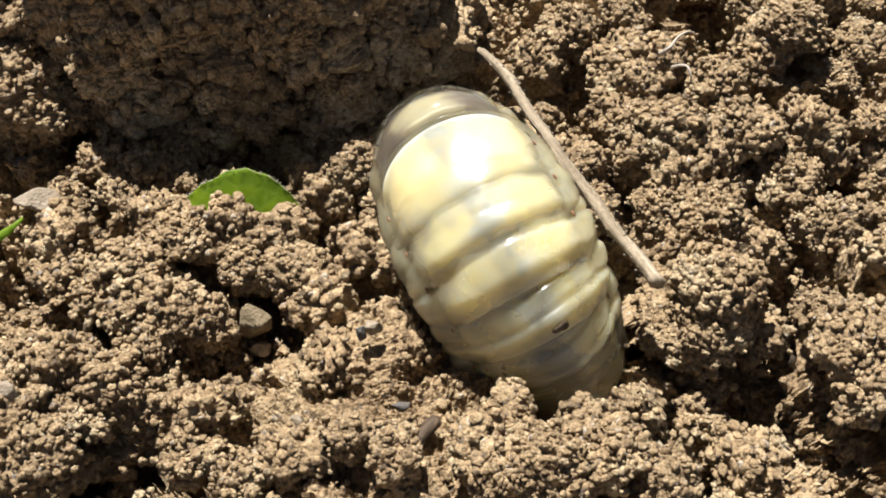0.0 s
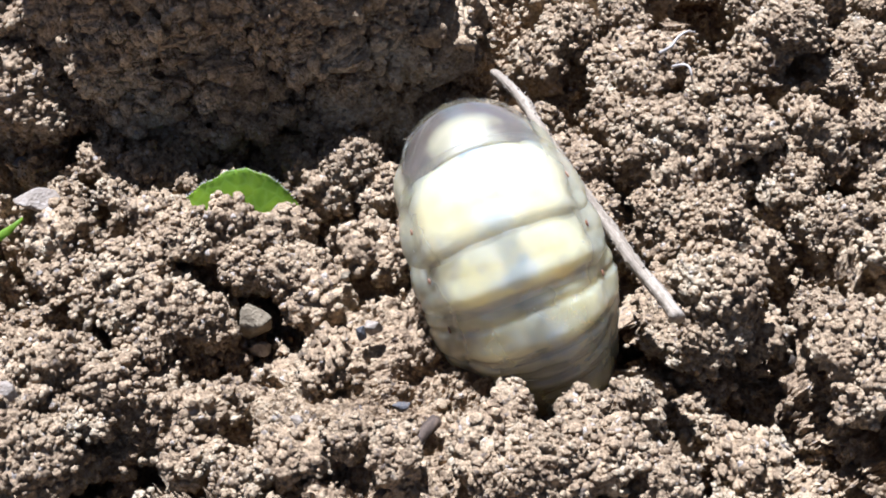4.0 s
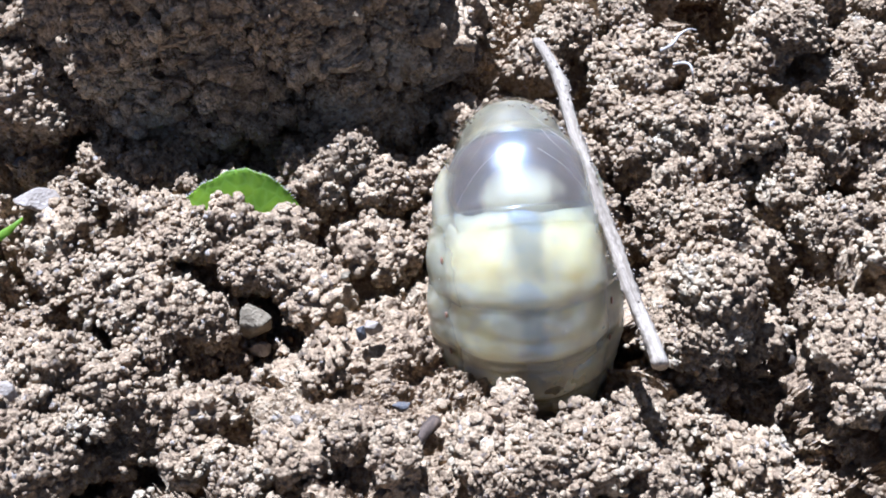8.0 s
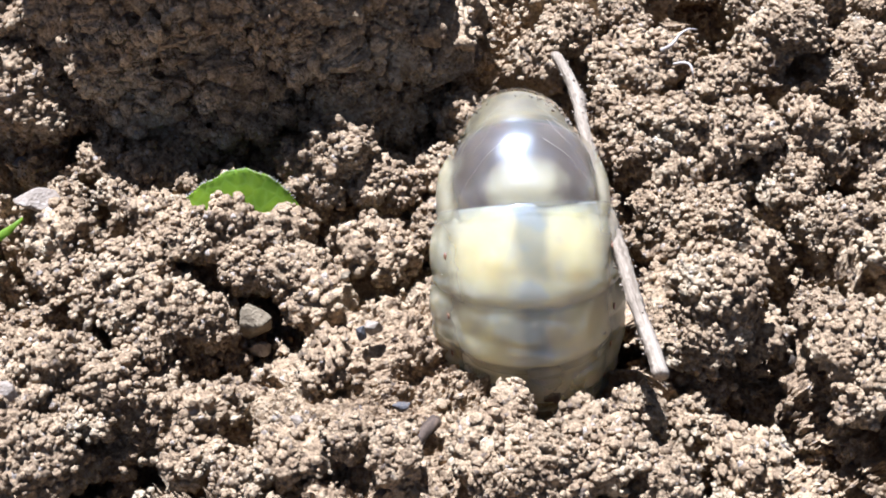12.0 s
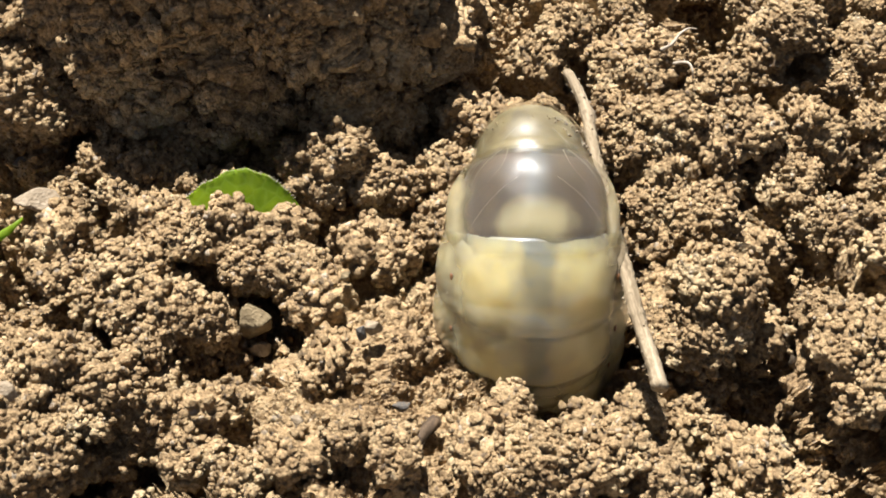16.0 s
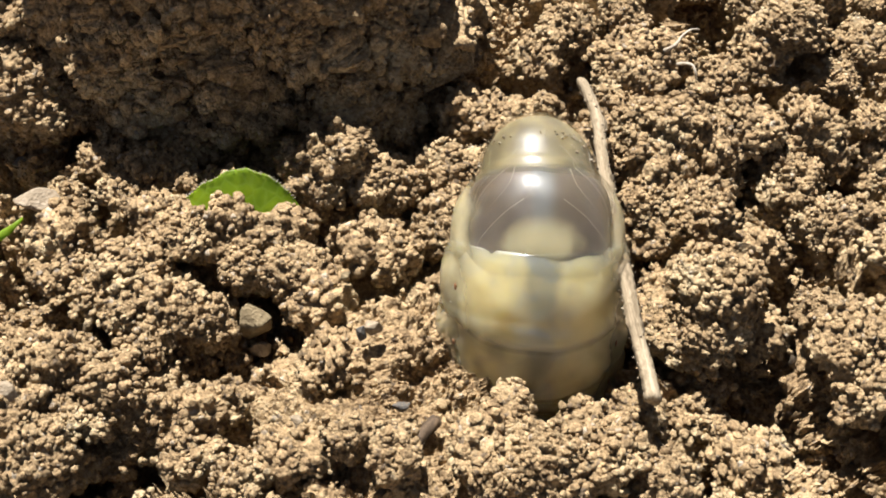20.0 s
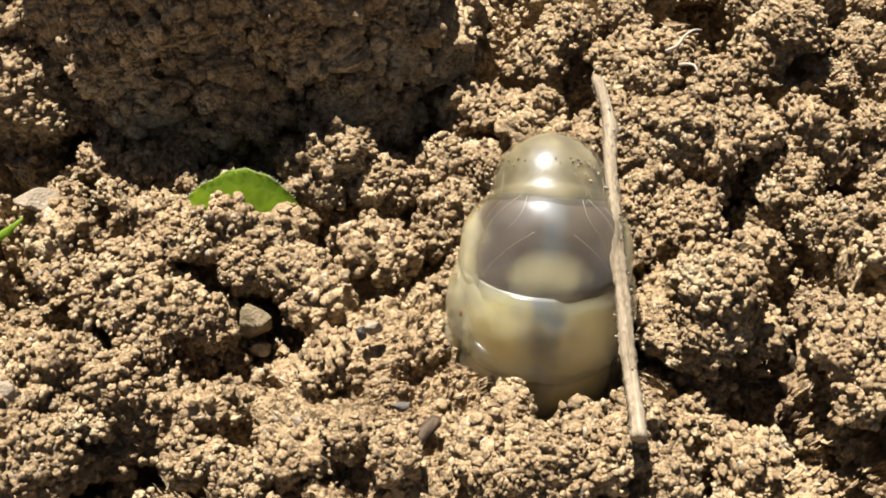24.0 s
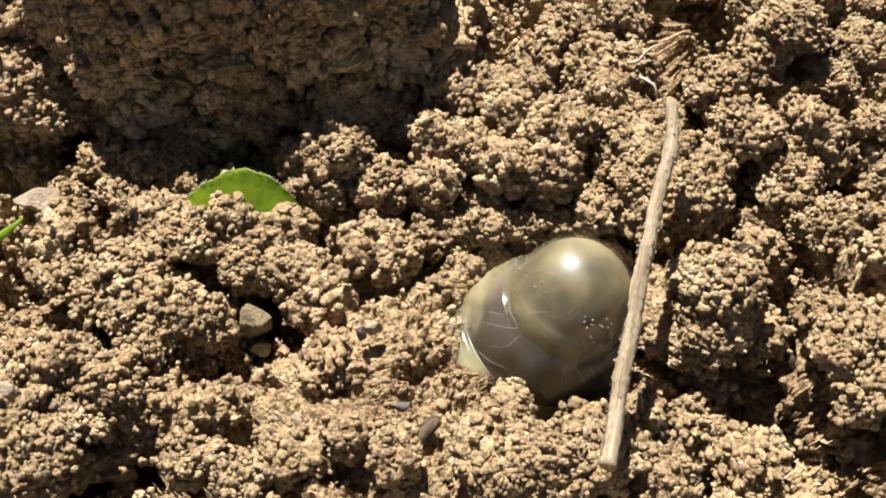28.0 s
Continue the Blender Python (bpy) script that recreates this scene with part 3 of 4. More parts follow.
def flesh_material(name, kind, r, length):
    """What shows through the skin: lumps of cream fat, the grey-brown gut, and the dark line along the back."""
    m, nt, links, bsdf = nodes_of(name)
    where, side, wavy, y, z, blot = body_space(nt, links)
    lump = add_noise(nt, links, where, 400, 3, 0.5)
    along = calc(nt, links, "DIVIDE", z, -length)
    dorsal = span(nt, links, y, 0.0, 0.003)
    if kind in ("cream", "fat"):
        col = ramp(nt, links, lump.outputs[0], [(0.34, (0.46, 0.40, 0.225)), (0.46, (0.60, 0.495, 0.225)), (0.64, (0.69, 0.58, 0.275))]).outputs[0]
        pale = calc(nt, links, "MULTIPLY", calc(nt, links, "SUBTRACT", 1.0, span(nt, links, wavy, 0.0006, 0.0027)), dorsal)
        pale = calc(nt, links, "MULTIPLY", pale, span(nt, links, lump.outputs[0], 0.38, 0.56))
        col = mixed(nt, links, calc(nt, links, "MULTIPLY", pale, 0.65), col, (0.260, 0.302, 0.328))
        if kind == "cream":
            reach = calc(nt, links, "ADD", calc(nt, links, "POWER", calc(nt, links, "DIVIDE", wavy, r * 0.82), 2.0),
                         calc(nt, links, "POWER", calc(nt, links, "ABSOLUTE", calc(nt, links, "DIVIDE", calc(nt, links, "SUBTRACT", along, 0.58), 0.75)), 2.0))
            col = mixed(nt, links, span(nt, links, reach, 0.5, 1.35), col, (0.353, 0.311, 0.189))
        gut = calc(nt, links, "MULTIPLY", calc(nt, links, "SUBTRACT", 1.0, span(nt, links, wavy, 0.0002, 0.0014)), dorsal)
        gut = calc(nt, links, "MULTIPLY", gut, calc(nt, links, "SUBTRACT", 1.0, span(nt, links, along, 0.7, 1.2)))
        col = mixed(nt, links, calc(nt, links, "MULTIPLY", gut, 0.55), col, (0.059, 0.071, 0.071))
    elif kind == "dark":
        col = ramp(nt, links, blot.outputs[0], [(0.35, (0.050, 0.034, 0.022)), (0.65, (0.088, 0.064, 0.044))]).outputs[0]
        line = calc(nt, links, "SUBTRACT", 1.0, span(nt, links, side, 0.0002, 0.0012))
        col = mixed(nt, links, calc(nt, links, "MULTIPLY", line, 0.5), col, (0.076, 0.092, 0.097))
        lumpy = calc(nt, links, "ADD", wavy, calc(nt, links, "MULTIPLY", calc(nt, links, "SUBTRACT", lump.outputs[0], 0.5), 0.0032))
        reach = calc(nt, links, "ADD", calc(nt, links, "POWER", calc(nt, links, "DIVIDE", lumpy, 0.0026), 2.0),
                     calc(nt, links, "POWER", calc(nt, links, "DIVIDE", calc(nt, links, "SUBTRACT", along, 1.12), 0.42), 2.0))
        wedge = calc(nt, links, "SUBTRACT", 1.0, span(nt, links, reach, 0.15, 1.45))
        col = mixed(nt, links, calc(nt, links, "MULTIPLY", calc(nt, links, "MULTIPLY", wedge, 0.85), dorsal), col, (0.310, 0.270, 0.150))
    else:
        col = ramp(nt, links, blot.outputs[0], [(0.35, (0.058, 0.046, 0.022)), (0.65, (0.20, 0.163, 0.084))]).outputs[0]
    links.new(col, bsdf.inputs["Base Color"])
    wet(bsdf, 0.5, 0.0, 1.0, 0.006 if kind in ("cream", "fat") else 0.002)
    bumped(nt, links, bsdf, [(lump.outputs[0], 0.3)], 0.0003)
    return m


def skin_radius(u, phi, r_rim, r_mid, r_head, folds, lobes):
    """Radius of a ring at u (0 at its tail rim, 1 at its head end), phi from the middle of the back."""
    swell = 0.5 * min(1, u) + 0.5 * math.sin(math.pi / 2 * min(1, u / 0.35)) if r_rim < 125 else math.sin(math.pi / 2 * min(1, u / 0.6))
    r = r_rim + (r_mid - r_rim) * swell + (r_head - r_mid) * smooth(u, 0.76, 1.0)
    r = r * (1 - 0.022 * (1 - smooth(u, 0.0, 0.12)))
    back = 0.5 + 0.5 * math.cos(phi)
    for at, deep in folds:
        r = r - deep * math.exp(-((u - at - 0.05 * (1 - back) - 0.04 * math.sin(3 * phi + r_mid)) / 0.04) ** 2) * (0.35 + 0.65 * back)
    flank = math.exp(-((abs(phi) - radians(86)) / radians(17)) ** 2)
    if lobes:
        r = r - 6 * math.exp(-((abs(phi) - radians(63)) / radians(6)) ** 2) * smooth(u, 0.06, 0.3) * (1 - smooth(u, 0.8, 1.0))
    return r * (1 + lobes * flank * math.sin(math.pi * min(1, max(0, u))) + 0.006 * math.sin(3 * phi + 5 * u) + smooth(u, 0.05, 0.4) * (0.006 * math.sin(7 * phi + 11 * u) + 0.005 * math.sin(13 * phi - 9 * u)))


def curved(x, y, z, bow):
    """From a straight ring to one bent along the arch, the back outside; sizes in ring units, result in metres."""
    a = max(0.0, -z) / bow
    if z < 0:
        y, z = (bow + y) * math.cos(a) - bow, -(bow + y) * math.sin(a)
    return Vector((x, y, z)) * GP * MM


def ring_mesh(length, r_rim, r_mid, r_head, folds=(), lobes=0.05, dome=0.0, bow=280, cup=14, shrink=0.0, taper=0.0, sides=80, steps=44):
    """Verts and faces of one ring, closed at both ends. z runs to the tail; dome: how far the tail end bulges."""
    verts, faces = [], []
    prof = []
    if dome:
        for k in range(14):
            a = math.pi / 2 * k / 14
            prof.append((dome * math.cos(a), math.sin(a) ** 0.9, 0.0))
        prof[0] = (dome, 0.02, 0.0)
    else:
        prof += [(-0.16 * length, 0.55, 0.0), (-0.10 * length, 0.84, 0.0), (-0.02 * length, 0.93, 0.0)]
    prof += [(-length * k / steps, 1.0, k / steps) for k in range(steps + 1)]
    prof += [(-length * 1.02, 0.8, 1.0), (-length * 1.03, 0.3, 1.0)]
    for z, share, u in prof:
        for k in range(sides):
            phi = 2 * math.pi * k / sides
            phi = phi if phi <= math.pi else phi - 2 * math.pi
            r = share * (skin_radius(u, phi, r_rim, r_mid, r_head, folds, lobes) - shrink - taper * (1 - smooth(u, 0.0, 0.4)))
            verts.append(curved(r * math.sin(phi), r * math.cos(phi) * 0.97, z * (1 if z < 0 else 1 - shrink / 120) + (0 if dome else cup * (1 - math.cos(phi)) * (1 - u)), bow))
    for i in range(len(prof) - 1):
        for k in range(sides):
            a, b = i * sides + k, i * sides + (k + 1) % sides
            faces.append((a, b, b + sides, a + sides))
    faces += [tuple(range(sides))[::-1], tuple(range(len(verts) - sides, len(verts)))]
    return verts, faces


# name, kind, length, rim, middle and head-end radius, folds, lobes, dome of the tail end, radius of the ring's own bend
TWO = ((0.36, 8), (0.67, 7))
RINGS = [
    ("tail_segment", "tail", 90, 113, 121, 106, (), 0.0, 120, 280),
    ("hind_segment", "dark", 150, 124, 155, 145, (), 0.07, 0, 360),
    ("body_segment", "cream", 140, 163, 167, 144, ((0.62, 2),), 0.06, 0, 280),
    ("body_segment", "cream", 138, 163, 166, 142, ((0.6, 2),), 0.10, 0, 700),
    ("body_segment", "fat", 140, 159, 162, 142, ((0.45, 7),), 0.13, 0, 1200),
    ("body_segment", "fat", 130, 153, 157, 140, TWO, 0.13, 0, 1200),
    ("body_segment", "fat", 125, 149, 153, 136, TWO, 0.13, 0, 1200),
    ("body_segment", "fat", 125, 145, 149, 132, TWO, 0.11, 0, 1200),
    ("body_segment", "fat", 130, 141, 145, 118, (), 0.06, 0, 1200),
]
GRUB_BASE = Vector((7.2, -12.6, 0.0))  # where the back meets the soil, mm
grub = tagged(new("beetle_grub"), "glossy cream beetle grub with dark hind end, burrowing into soil", "grub")
grub.location = (GRUB_X * MM, GRUB_Y * MM, 0)
M_SPIRACLE = plain_material("brown_horn", [(0.096, 0.040, 0.016), (0.200, 0.088, 0.032)], 3000, 0.4, 0.5, 0.2)
M_TRACHEA = plain_material("pale_trachea", [(0.192, 0.168, 0.128), (0.288, 0.256, 0.200)], 2000, 0.35, 0.5, 0.1)
M_BEAD = plain_material("moisture", [(0.240, 0.232, 0.192), (0.320, 0.304, 0.256)], 2000, 0.06, 0.9, 0.05)
M_BRISTLE = plain_material("bristle", [(0.280, 0.208, 0.112), (0.400, 0.320, 0.200)], 2000, 0.4, 0.5, 0.1)
ring_parts = []


def on_ring(spec, u, phi_deg, out=0.0):
    """A point on a ring's skin, in its own space (metres)."""
    _, _, length, r0, r1, r2, folds, lobes, _, bow = spec
    phi = radians(phi_deg)
    r = float(skin_radius(u, phi, r0, r1, r2, folds, lobes)) + out / GP
    return curved(r * math.sin(phi), r * math.cos(phi) * 0.97, -u * length, bow)


skin_cache = {}
for n_ring, spec in enumerate(RINGS):
    name, kind, length, r0, r1, r2, folds, lobes, dome, bow = spec
    if kind not in skin_cache:
        skin_cache[kind] = [make(word + kind, kind, r1 * GP * MM, length * GP * MM) for make, word in ((skin_material, "skin_"), (flesh_material, "flesh_"))]
    skin, flesh = skin_cache[kind]
    cup = 30 if n_ring > 2 else 12
    verts, faces = ring_mesh(length, r0, r1, r2, folds, lobes, dome, bow, cup)
    ring = mesh_object(name, verts, faces, skin, grub, {"tail": "olive-tan translucent tail end", "dark": "grey-brown translucent segment", "cream": "", "fat": ""}[kind])
    inner_folds = [(at, deep * 0.4) for at, deep in folds]
    verts, faces = ring_mesh(length, r0, r1, r2, inner_folds, 0.0, dome, bow, cup, {"fat": 6, "cream": 7, "dark": 10, "tail": 6}[kind], 8 if n_ring > 2 else 5 if n_ring == 2 else 0, 56, 30)
    mesh_object("flesh", verts, faces, flesh, ring, "cream fat and dark gut seen through the skin" if kind != "tail" else "")
    ring_parts.append(ring)
    if kind in ("cream", "fat"):
        for s in (-1, 1):
            c = on_ring(spec, 0.42, s * 66, 0.0)
            out = Vector((c.x, c.y, 0)).normalized()
            v, f = ball(2)
            basis = out.to_track_quat("Z", "Y").to_matrix()
            sp = [c + basis @ Vector((p[0] * 0.20 * MM, p[1] * 0.27 * MM, p[2] * 0.09 * MM)) for p in v]
            mesh_object("spiracle", sp, f, M_SPIRACLE, ring, "small brown breathing pore")
        beads, bead_f, luck = [], [], random.Random(40 + n_ring)
        v, f = ball(2)
        for k in range(14):
            c = on_ring(spec, luck.uniform(0.05, 0.75), luck.gauss(0, 38))
            size = luck.uniform(0.02, 0.05) * MM
            bead_f += [tuple(int(i) + len(beads) for i in q) for q in f]
            beads += [c + Vector(p) * size for p in v]
        tagged(mesh_object("moisture", beads, bead_f, M_BEAD, ring, "tiny glistening beads of moisture"), kind="stuff")
        if n_ring == 6:
            c = on_ring(spec, 0.1, -11)
            speck = clod_shape(77, 0.55, 4, 0.6)
            mesh_object("dirt_speck", [c + Vector(p) * 0.7 * MM for p in speck[0]], speck[1], M_CRACK_DIRT, ring, "dark speck of dirt on the skin")
    if kind == "dark":
        for s in (-1, 1):
            for a, b, u0, u1, bow in ((30, 60, 0.0, 0.62, 9), (14, 54, 0.34, 0.84, 7), (24, 38, 0.02, 0.36, -5), (48, 66, 0.05, 0.5, 5)):
                path = [on_ring(spec, u0 + (u1 - u0) * k / 14, s * (a + (b - a) * k / 14 + bow * math.sin(math.pi * k / 14)), -0.12) for k in range(15)]
                mesh_object("trachea", *tube(path, [0.020 * MM * (1 - 0.7 * k / 14) for k in range(15)], 6), M_TRACHEA, ring, "fine pale thread under the skin")
    if kind == "tail":
        for s in (-1, 1):
            for a, b, u0, u1, bow in ((60, 30, -0.3, 0.75, 8), (30, 48, 0.1, 0.8, -6), (18, 40, -0.2, 0.5, 5)):
                path = [on_ring(spec, u0 + (u1 - u0) * k / 14, s * (a + (b - a) * k / 14 + bow * math.sin(math.pi * k / 14)), -0.12) for k in range(15)]
                mesh_object("trachea", *tube(path, [0.018 * MM * (1 - 0.7 * k / 14) for k in range(15)], 6), M_TRACHEA, ring, "fine pale thread under the skin")
        bv, bf = [], []
        luck = random.Random(3)
        for k in range(26):
            a, b = luck.uniform(-2.6, 2.6), luck.uniform(0.15, 1.3)
            root = Vector((math.sin(a) * math.sin(b) * 111, math.cos(a) * math.sin(b) * 108, math.cos(b) * 96)) * GP * MM
            tip = root + root.normalized() * luck.uniform(0.35, 0.8) * MM + Vector((luck.uniform(-1, 1), luck.uniform(-1, 1), 0.3)) * 0.15 * MM
            v, f = tube([root * 0.99, (root + tip) / 2 + Vector((0, 0, 0.03 * MM)), tip], [0.022 * MM, 0.016 * MM, 0.004 * MM], 5)
            bf += [tuple(i + len(bv) for i in q) for q in f]
            bv += v
        mesh_object("bristles", bv, bf, M_BRISTLE, ring, "sparse fine bristles")
        gv, gf = [], []
        v1, f1 = ball(1)
        for k in range(150):
            a = luck.gauss(0.9, 0.5) * (-1 if luck.random() < 0.75 else 1)
            b = min(1.5, abs(luck.gauss(0.75, 0.45)))
            root = Vector((math.sin(a) * math.sin(b) * 111, math.cos(a) * math.sin(b) * 108, math.cos(b) * 96)) * GP * MM
            size = luck.uniform(0.04, 0.13) * MM
            for p in v1:
                gv.append(root + Vector(p) * size * luck.uniform(0.75, 1.2))
            gf += [tuple(int(i) + k * len(v1) for i in q) for q in f1]
        tagged(mesh_object("grit", gv, gf, M_PALE_STONE, ring, "grains of soil stuck to the skin"), kind="stuff")

# time, base x shift, lean, arch radius, place on the arch of each ring's rim in degrees, how far the tail is out
ARCH_A = [
    (0.0, 44, -28, 380, -84, -46, -28, -13, 5, 23, 35, 46, 9),
    (2.0, 33, -24, 363, -76, -42, -19, 2, 12, 23, 32, 42, 9),
    (3.0, 24, -21, 362, -70, -37, -15, 6, 14, 24, 33, 43, 9),
    (6.0, 4, -19, 372, -60, -30, -7, 12, 21, 33, 42, 52, 9),
    (7.0, -14, -8, 370, -46, -14, 9, 26, 35, 43, 51, 60, 9),
    (8.0, -22, -5, 382, -36, -8, 14, 31, 40, 48, 57, 66, 9)]
ARCH_B = [
    (9.0, -24, -3, 400, -34, -2, 20, 38, 47, 56, 65, 74, 9),
    (9.6, -18, -9, 380, -44, -14, 7, 24, 33, 41, 50, 60, 9),
    (10.0, -14, -11, 370, -48, -18, 3, 19, 28, 36, 44, 54, 9),
    (11.0, -14, -8, 370, -46, -15, 5, 21, 29, 37, 45, 55, 9),
    (11.5, -22, -4, 390, -38, -8, 15, 32, 41, 50, 58, 68, 9),
    (12.5, -22, -3, 395, -35, -6, 18, 36, 45, 54, 62, 72, 9)]
ARCH_C = [
    (15.0, -26, 0, 400, -27, 0, 21, 39, 48, 58, 68, 78, 9),
    (17.0, -26, 0, 400, -21, 6, 28, 47, 57, 67, 77, 87, 9),
    (19.0, -28, -1, 400, -23, 5, 26, 45, 55, 65, 75, 85, 9),
    (20.0, -22, 1, 400, -18, 7, 31, 51, 61, 71, 81, 91, 9),
    (21.5, -22, 1, 400, -17, 11, 33, 53, 63, 73, 83, 93, 9),
    (24.0, -18, 4, 400, -9, 19, 40, 60, 70, 80, 90, 100, 9)]
ARCH_D = [
    (25.0, -20, 2, 400, -1, 27, 46, 66, 76, 86, 96, 106, 11),
    (25.4, -42, 24, 400, 7, 34, 55, 78, 88, 98, 108, 118, 11),
    (26.0, -44, 25, 400, 9, 36, 57, 80, 90, 100, 110, 120, 11),
    (26.5, -50, 13, 400, 11, 38, 59, 82, 92, 102, 112, 122, 11),
    (27.5, -50, 11, 400, 13, 40, 61, 83, 93, 103, 113, 123, 11),
    (28.0, -62, 32, 400, 24, 52, 74, 94, 104, 114, 124, 134, 12)]
ARCH = ARCH_A + ARCH_B + ARCH_C + ARCH_D


def at_time(table, t):
    """Row of a table at time t, easing between its rows."""
    for a, b in zip(table, table[1:]):
        if t <= b[0]:
            s = max(0.0, (t - a[0]) / (b[0] - a[0]))
            s = s * s * (3 - 2 * s)
            return [p + (q - p) * s for p, q in zip(a[1:], b[1:])]
    return list(table[-1][1:])


# time, how far the hind end nods toward the open side in degrees
NOD = [(0.0, 0), (24.9, 0), (25.4, 7), (26.0, 8), (27.5, 10), (28.0, 20)]


def ring_pose(t, k):
    """Pose of ring k at time t, in the grub's own space."""
    shift, lean, arch, *rims = at_time(ARCH, t)
    deep = arch - 160
    alpha, low = radians(rims[max(0, k - 1)] - (rims[8] - 4 if k == 0 else 0)), radians(47)
    th = radians(lean * (1 if lean < 0 or k < 3 else max(0.0, 1 - 0.35 * (k - 2))))
    up = UP * math.cos(th) + ACROSS * math.sin(th)
    across = ACROSS * math.cos(th) - UP * math.sin(th)
    centre = GRUB_BASE + ACROSS * shift * GP + (up * math.sin(low) - TOWARD * math.cos(low)) * arch * GP
    bend = min(alpha, radians(38))  # below the arch the body runs straight into the soil
    axis, back = up * math.cos(bend) + TOWARD * math.sin(bend), TOWARD * math.cos(bend) - up * math.sin(bend)
    at = centre + back * deep * GP - axis * (alpha - bend) * 300 * GP
    if k < 2:
        nod = Matrix.Rotation(radians(at_time(NOD, t)[0]), 3, axis.cross(back))
        first = radians(rims[0])
        hinge = centre + (TOWARD * math.cos(first) - up * math.sin(first)) * deep * GP - (up * math.cos(first) + TOWARD * math.sin(first)) * 140 * GP
        at, axis, back = hinge + nod @ (at - hinge), nod @ axis, nod @ back
    m = Matrix((-across, back, axis)).transposed().to_4x4()
    m.translation = (at - Vector((GRUB_X, GRUB_Y, 0))) * MM
    return m


# ---- the dry stalk beside the grub ----
STALK_LENGTH = 27.5


def dry_stalk():
    pts, radii = [], []
    luck = random.Random(8)
    for k in range(91):
        s = k / 90
        bend = (0.2 * math.sin(math.pi * s ** 3.1) + 0.3 * max(0.0, 1 - abs(s - 0.84) / 0.16) + 0.06 * math.sin(23 * s))
        pts.append((bend * MM, 0.15 * math.sin(5 * s) * MM, s * STALK_LENGTH * MM))
        radii.append((0.66 - 0.12 * s + 0.10 * math.exp(-((s - 0.84) / 0.025) ** 2) + luck.uniform(-0.06, 0.06)) * MM)
    verts, faces = tube(pts, radii, 14, 0.7)
    verts = [Vector(v) + Vector((math.sin(9.0 * i), math.cos(7.0 * i), 0)) * 0.055 * MM for i, v in enumerate(verts)]
    root = tagged(new("dry_stalk"), "thin pale dry straw stalk leaning along the grub", "stalk")
    mesh_object("stem", verts, faces, M_STRAW, root)
    for s, a in ((0.84, 0.4), (0.3, 2.5)):
        i = int(s * 90)
        c = Vector(pts[i])
        d = Vector((math.cos(a), math.sin(a), 0.8)).normalized()
        v, f = tube([c + d * 0.3 * MM, c + d * 0.75 * MM, c + d * 1.05 * MM], [0.2 * MM, 0.13 * MM, 0.05 * MM], 7)
        mesh_object("bud_scar", v, f, M_STRAW, root)
    grit, grit_f = [], []
    v, f = ball(1)
    for k in range(150):
        i = luck.randrange(4, 88)
        a = luck.uniform(0, 6.283)
        c = Vector(pts[i]) + Vector((math.cos(a), math.sin(a) * 0.8, 0)) * radii[i]
        size = luck.uniform(0.03, 0.11) * MM
        grit_f += [tuple(int(j) + len(grit) for j in t) for t in f]
        grit += [c + Vector(p) * size * luck.uniform(0.6, 1.3) for p in v]
    tagged(mesh_object("grit", grit, grit_f, M_PALE_STONE, root, "grains of soil stuck to the stalk", True), kind="stuff")
    return root


stalk = dry_stalk()
# time, foot and top of the stalk in mm
STALK_A = [(0, 14.2, -8.9, 7, 3, 16.2, 5.3), (1, 14.9, -6.9, 7, 3.1, 17.7, 3.7), (1.5, 14.5, -8.3, 7, 3.1, 16.7, 4.4), (2, 15.1,
    -11.6, 6, 4.4, 13.8, 4.1), (2.5, 16, -9.6, 6, 3.9, 15, 4.1), (3, 15, -11.5, 6, 4.2, 13.8, 4.3), (3.5, 15.7, -10.9, 6, 4.3,
    14.1, 4.3), (5.5, 13.3, -13.5, 8.5, 3, 11.9, 9.7), (6, 13.3, -12.9, 8.5, 2.8, 12.5, 8.9), (7, 12.9, -15.2, 7.5, 6.2, 11.4,
    9.3), (8, 13.5, -15.8, 7.5, 7, 10.6, 11), (9, 12.9, -17.6, 7, 6.9, 8.3, 14), (10, 12.5, -14, 8.5, 4.9, 12.4, 10.1)]
STALK_B = [(11, 13.7, -13.2, 8.5, 5.5, 13, 8.1), (11.5, 13.4, -15.5, 5.8, 8.1, 11.2, 9.2), (12.5, 14.2, -15.3, 5.8, 9, 11.5,
    8.9), (14.5, 14.1, -15.3, 4.8, 9.3, 11.6, 8), (17, 13.7, -15.9, 4.8, 9.7, 11.3, 7), (19, 14, -15.3, 4.8, 9.4, 11.8, 6.1),
    (20, 13.3, -16.6, 4.8, 10.6, 10.7, 7.1), (21.5, 13, -16.8, 4.8, 10.8, 10.5, 7.6), (24, 12.1, -19.4, 4.8, 11.2, 7.6, 10.2),
    (25, 12.5, -19.5, 4.8, 9.9, 7, 11.8), (25.4, 10.2, -21.2, 5, 16.4, 5.1, 10.3), (26, 9.8, -21.2, 5, 15.8, 5, 10.7), (26.5,
    9.9, -21.1, 5, 15.3, 5.4, 10.1), (27, 9.9, -20.9, 5, 14.9, 5.8, 9.6), (27.5, 9.9, -20.9, 5, 14.9, 5.8, 9.6), (28, 9.9,
    -21.5, 5, 16.2, 4.7, 10.7)]


def stalk_pose(t):
    bx, by, bz, tx, ty, tz = at_time(STALK_A + STALK_B, t)
    foot, axis = Vector((bx, by, bz)), Vector((tx - bx, ty - by, tz - bz)).normalized()
    side = (ACROSS - axis * ACROSS.dot(axis)).normalized()
    m = Matrix((side, axis.cross(side), axis)).transposed().to_4x4()
    m.translation = foot * MM
    return m


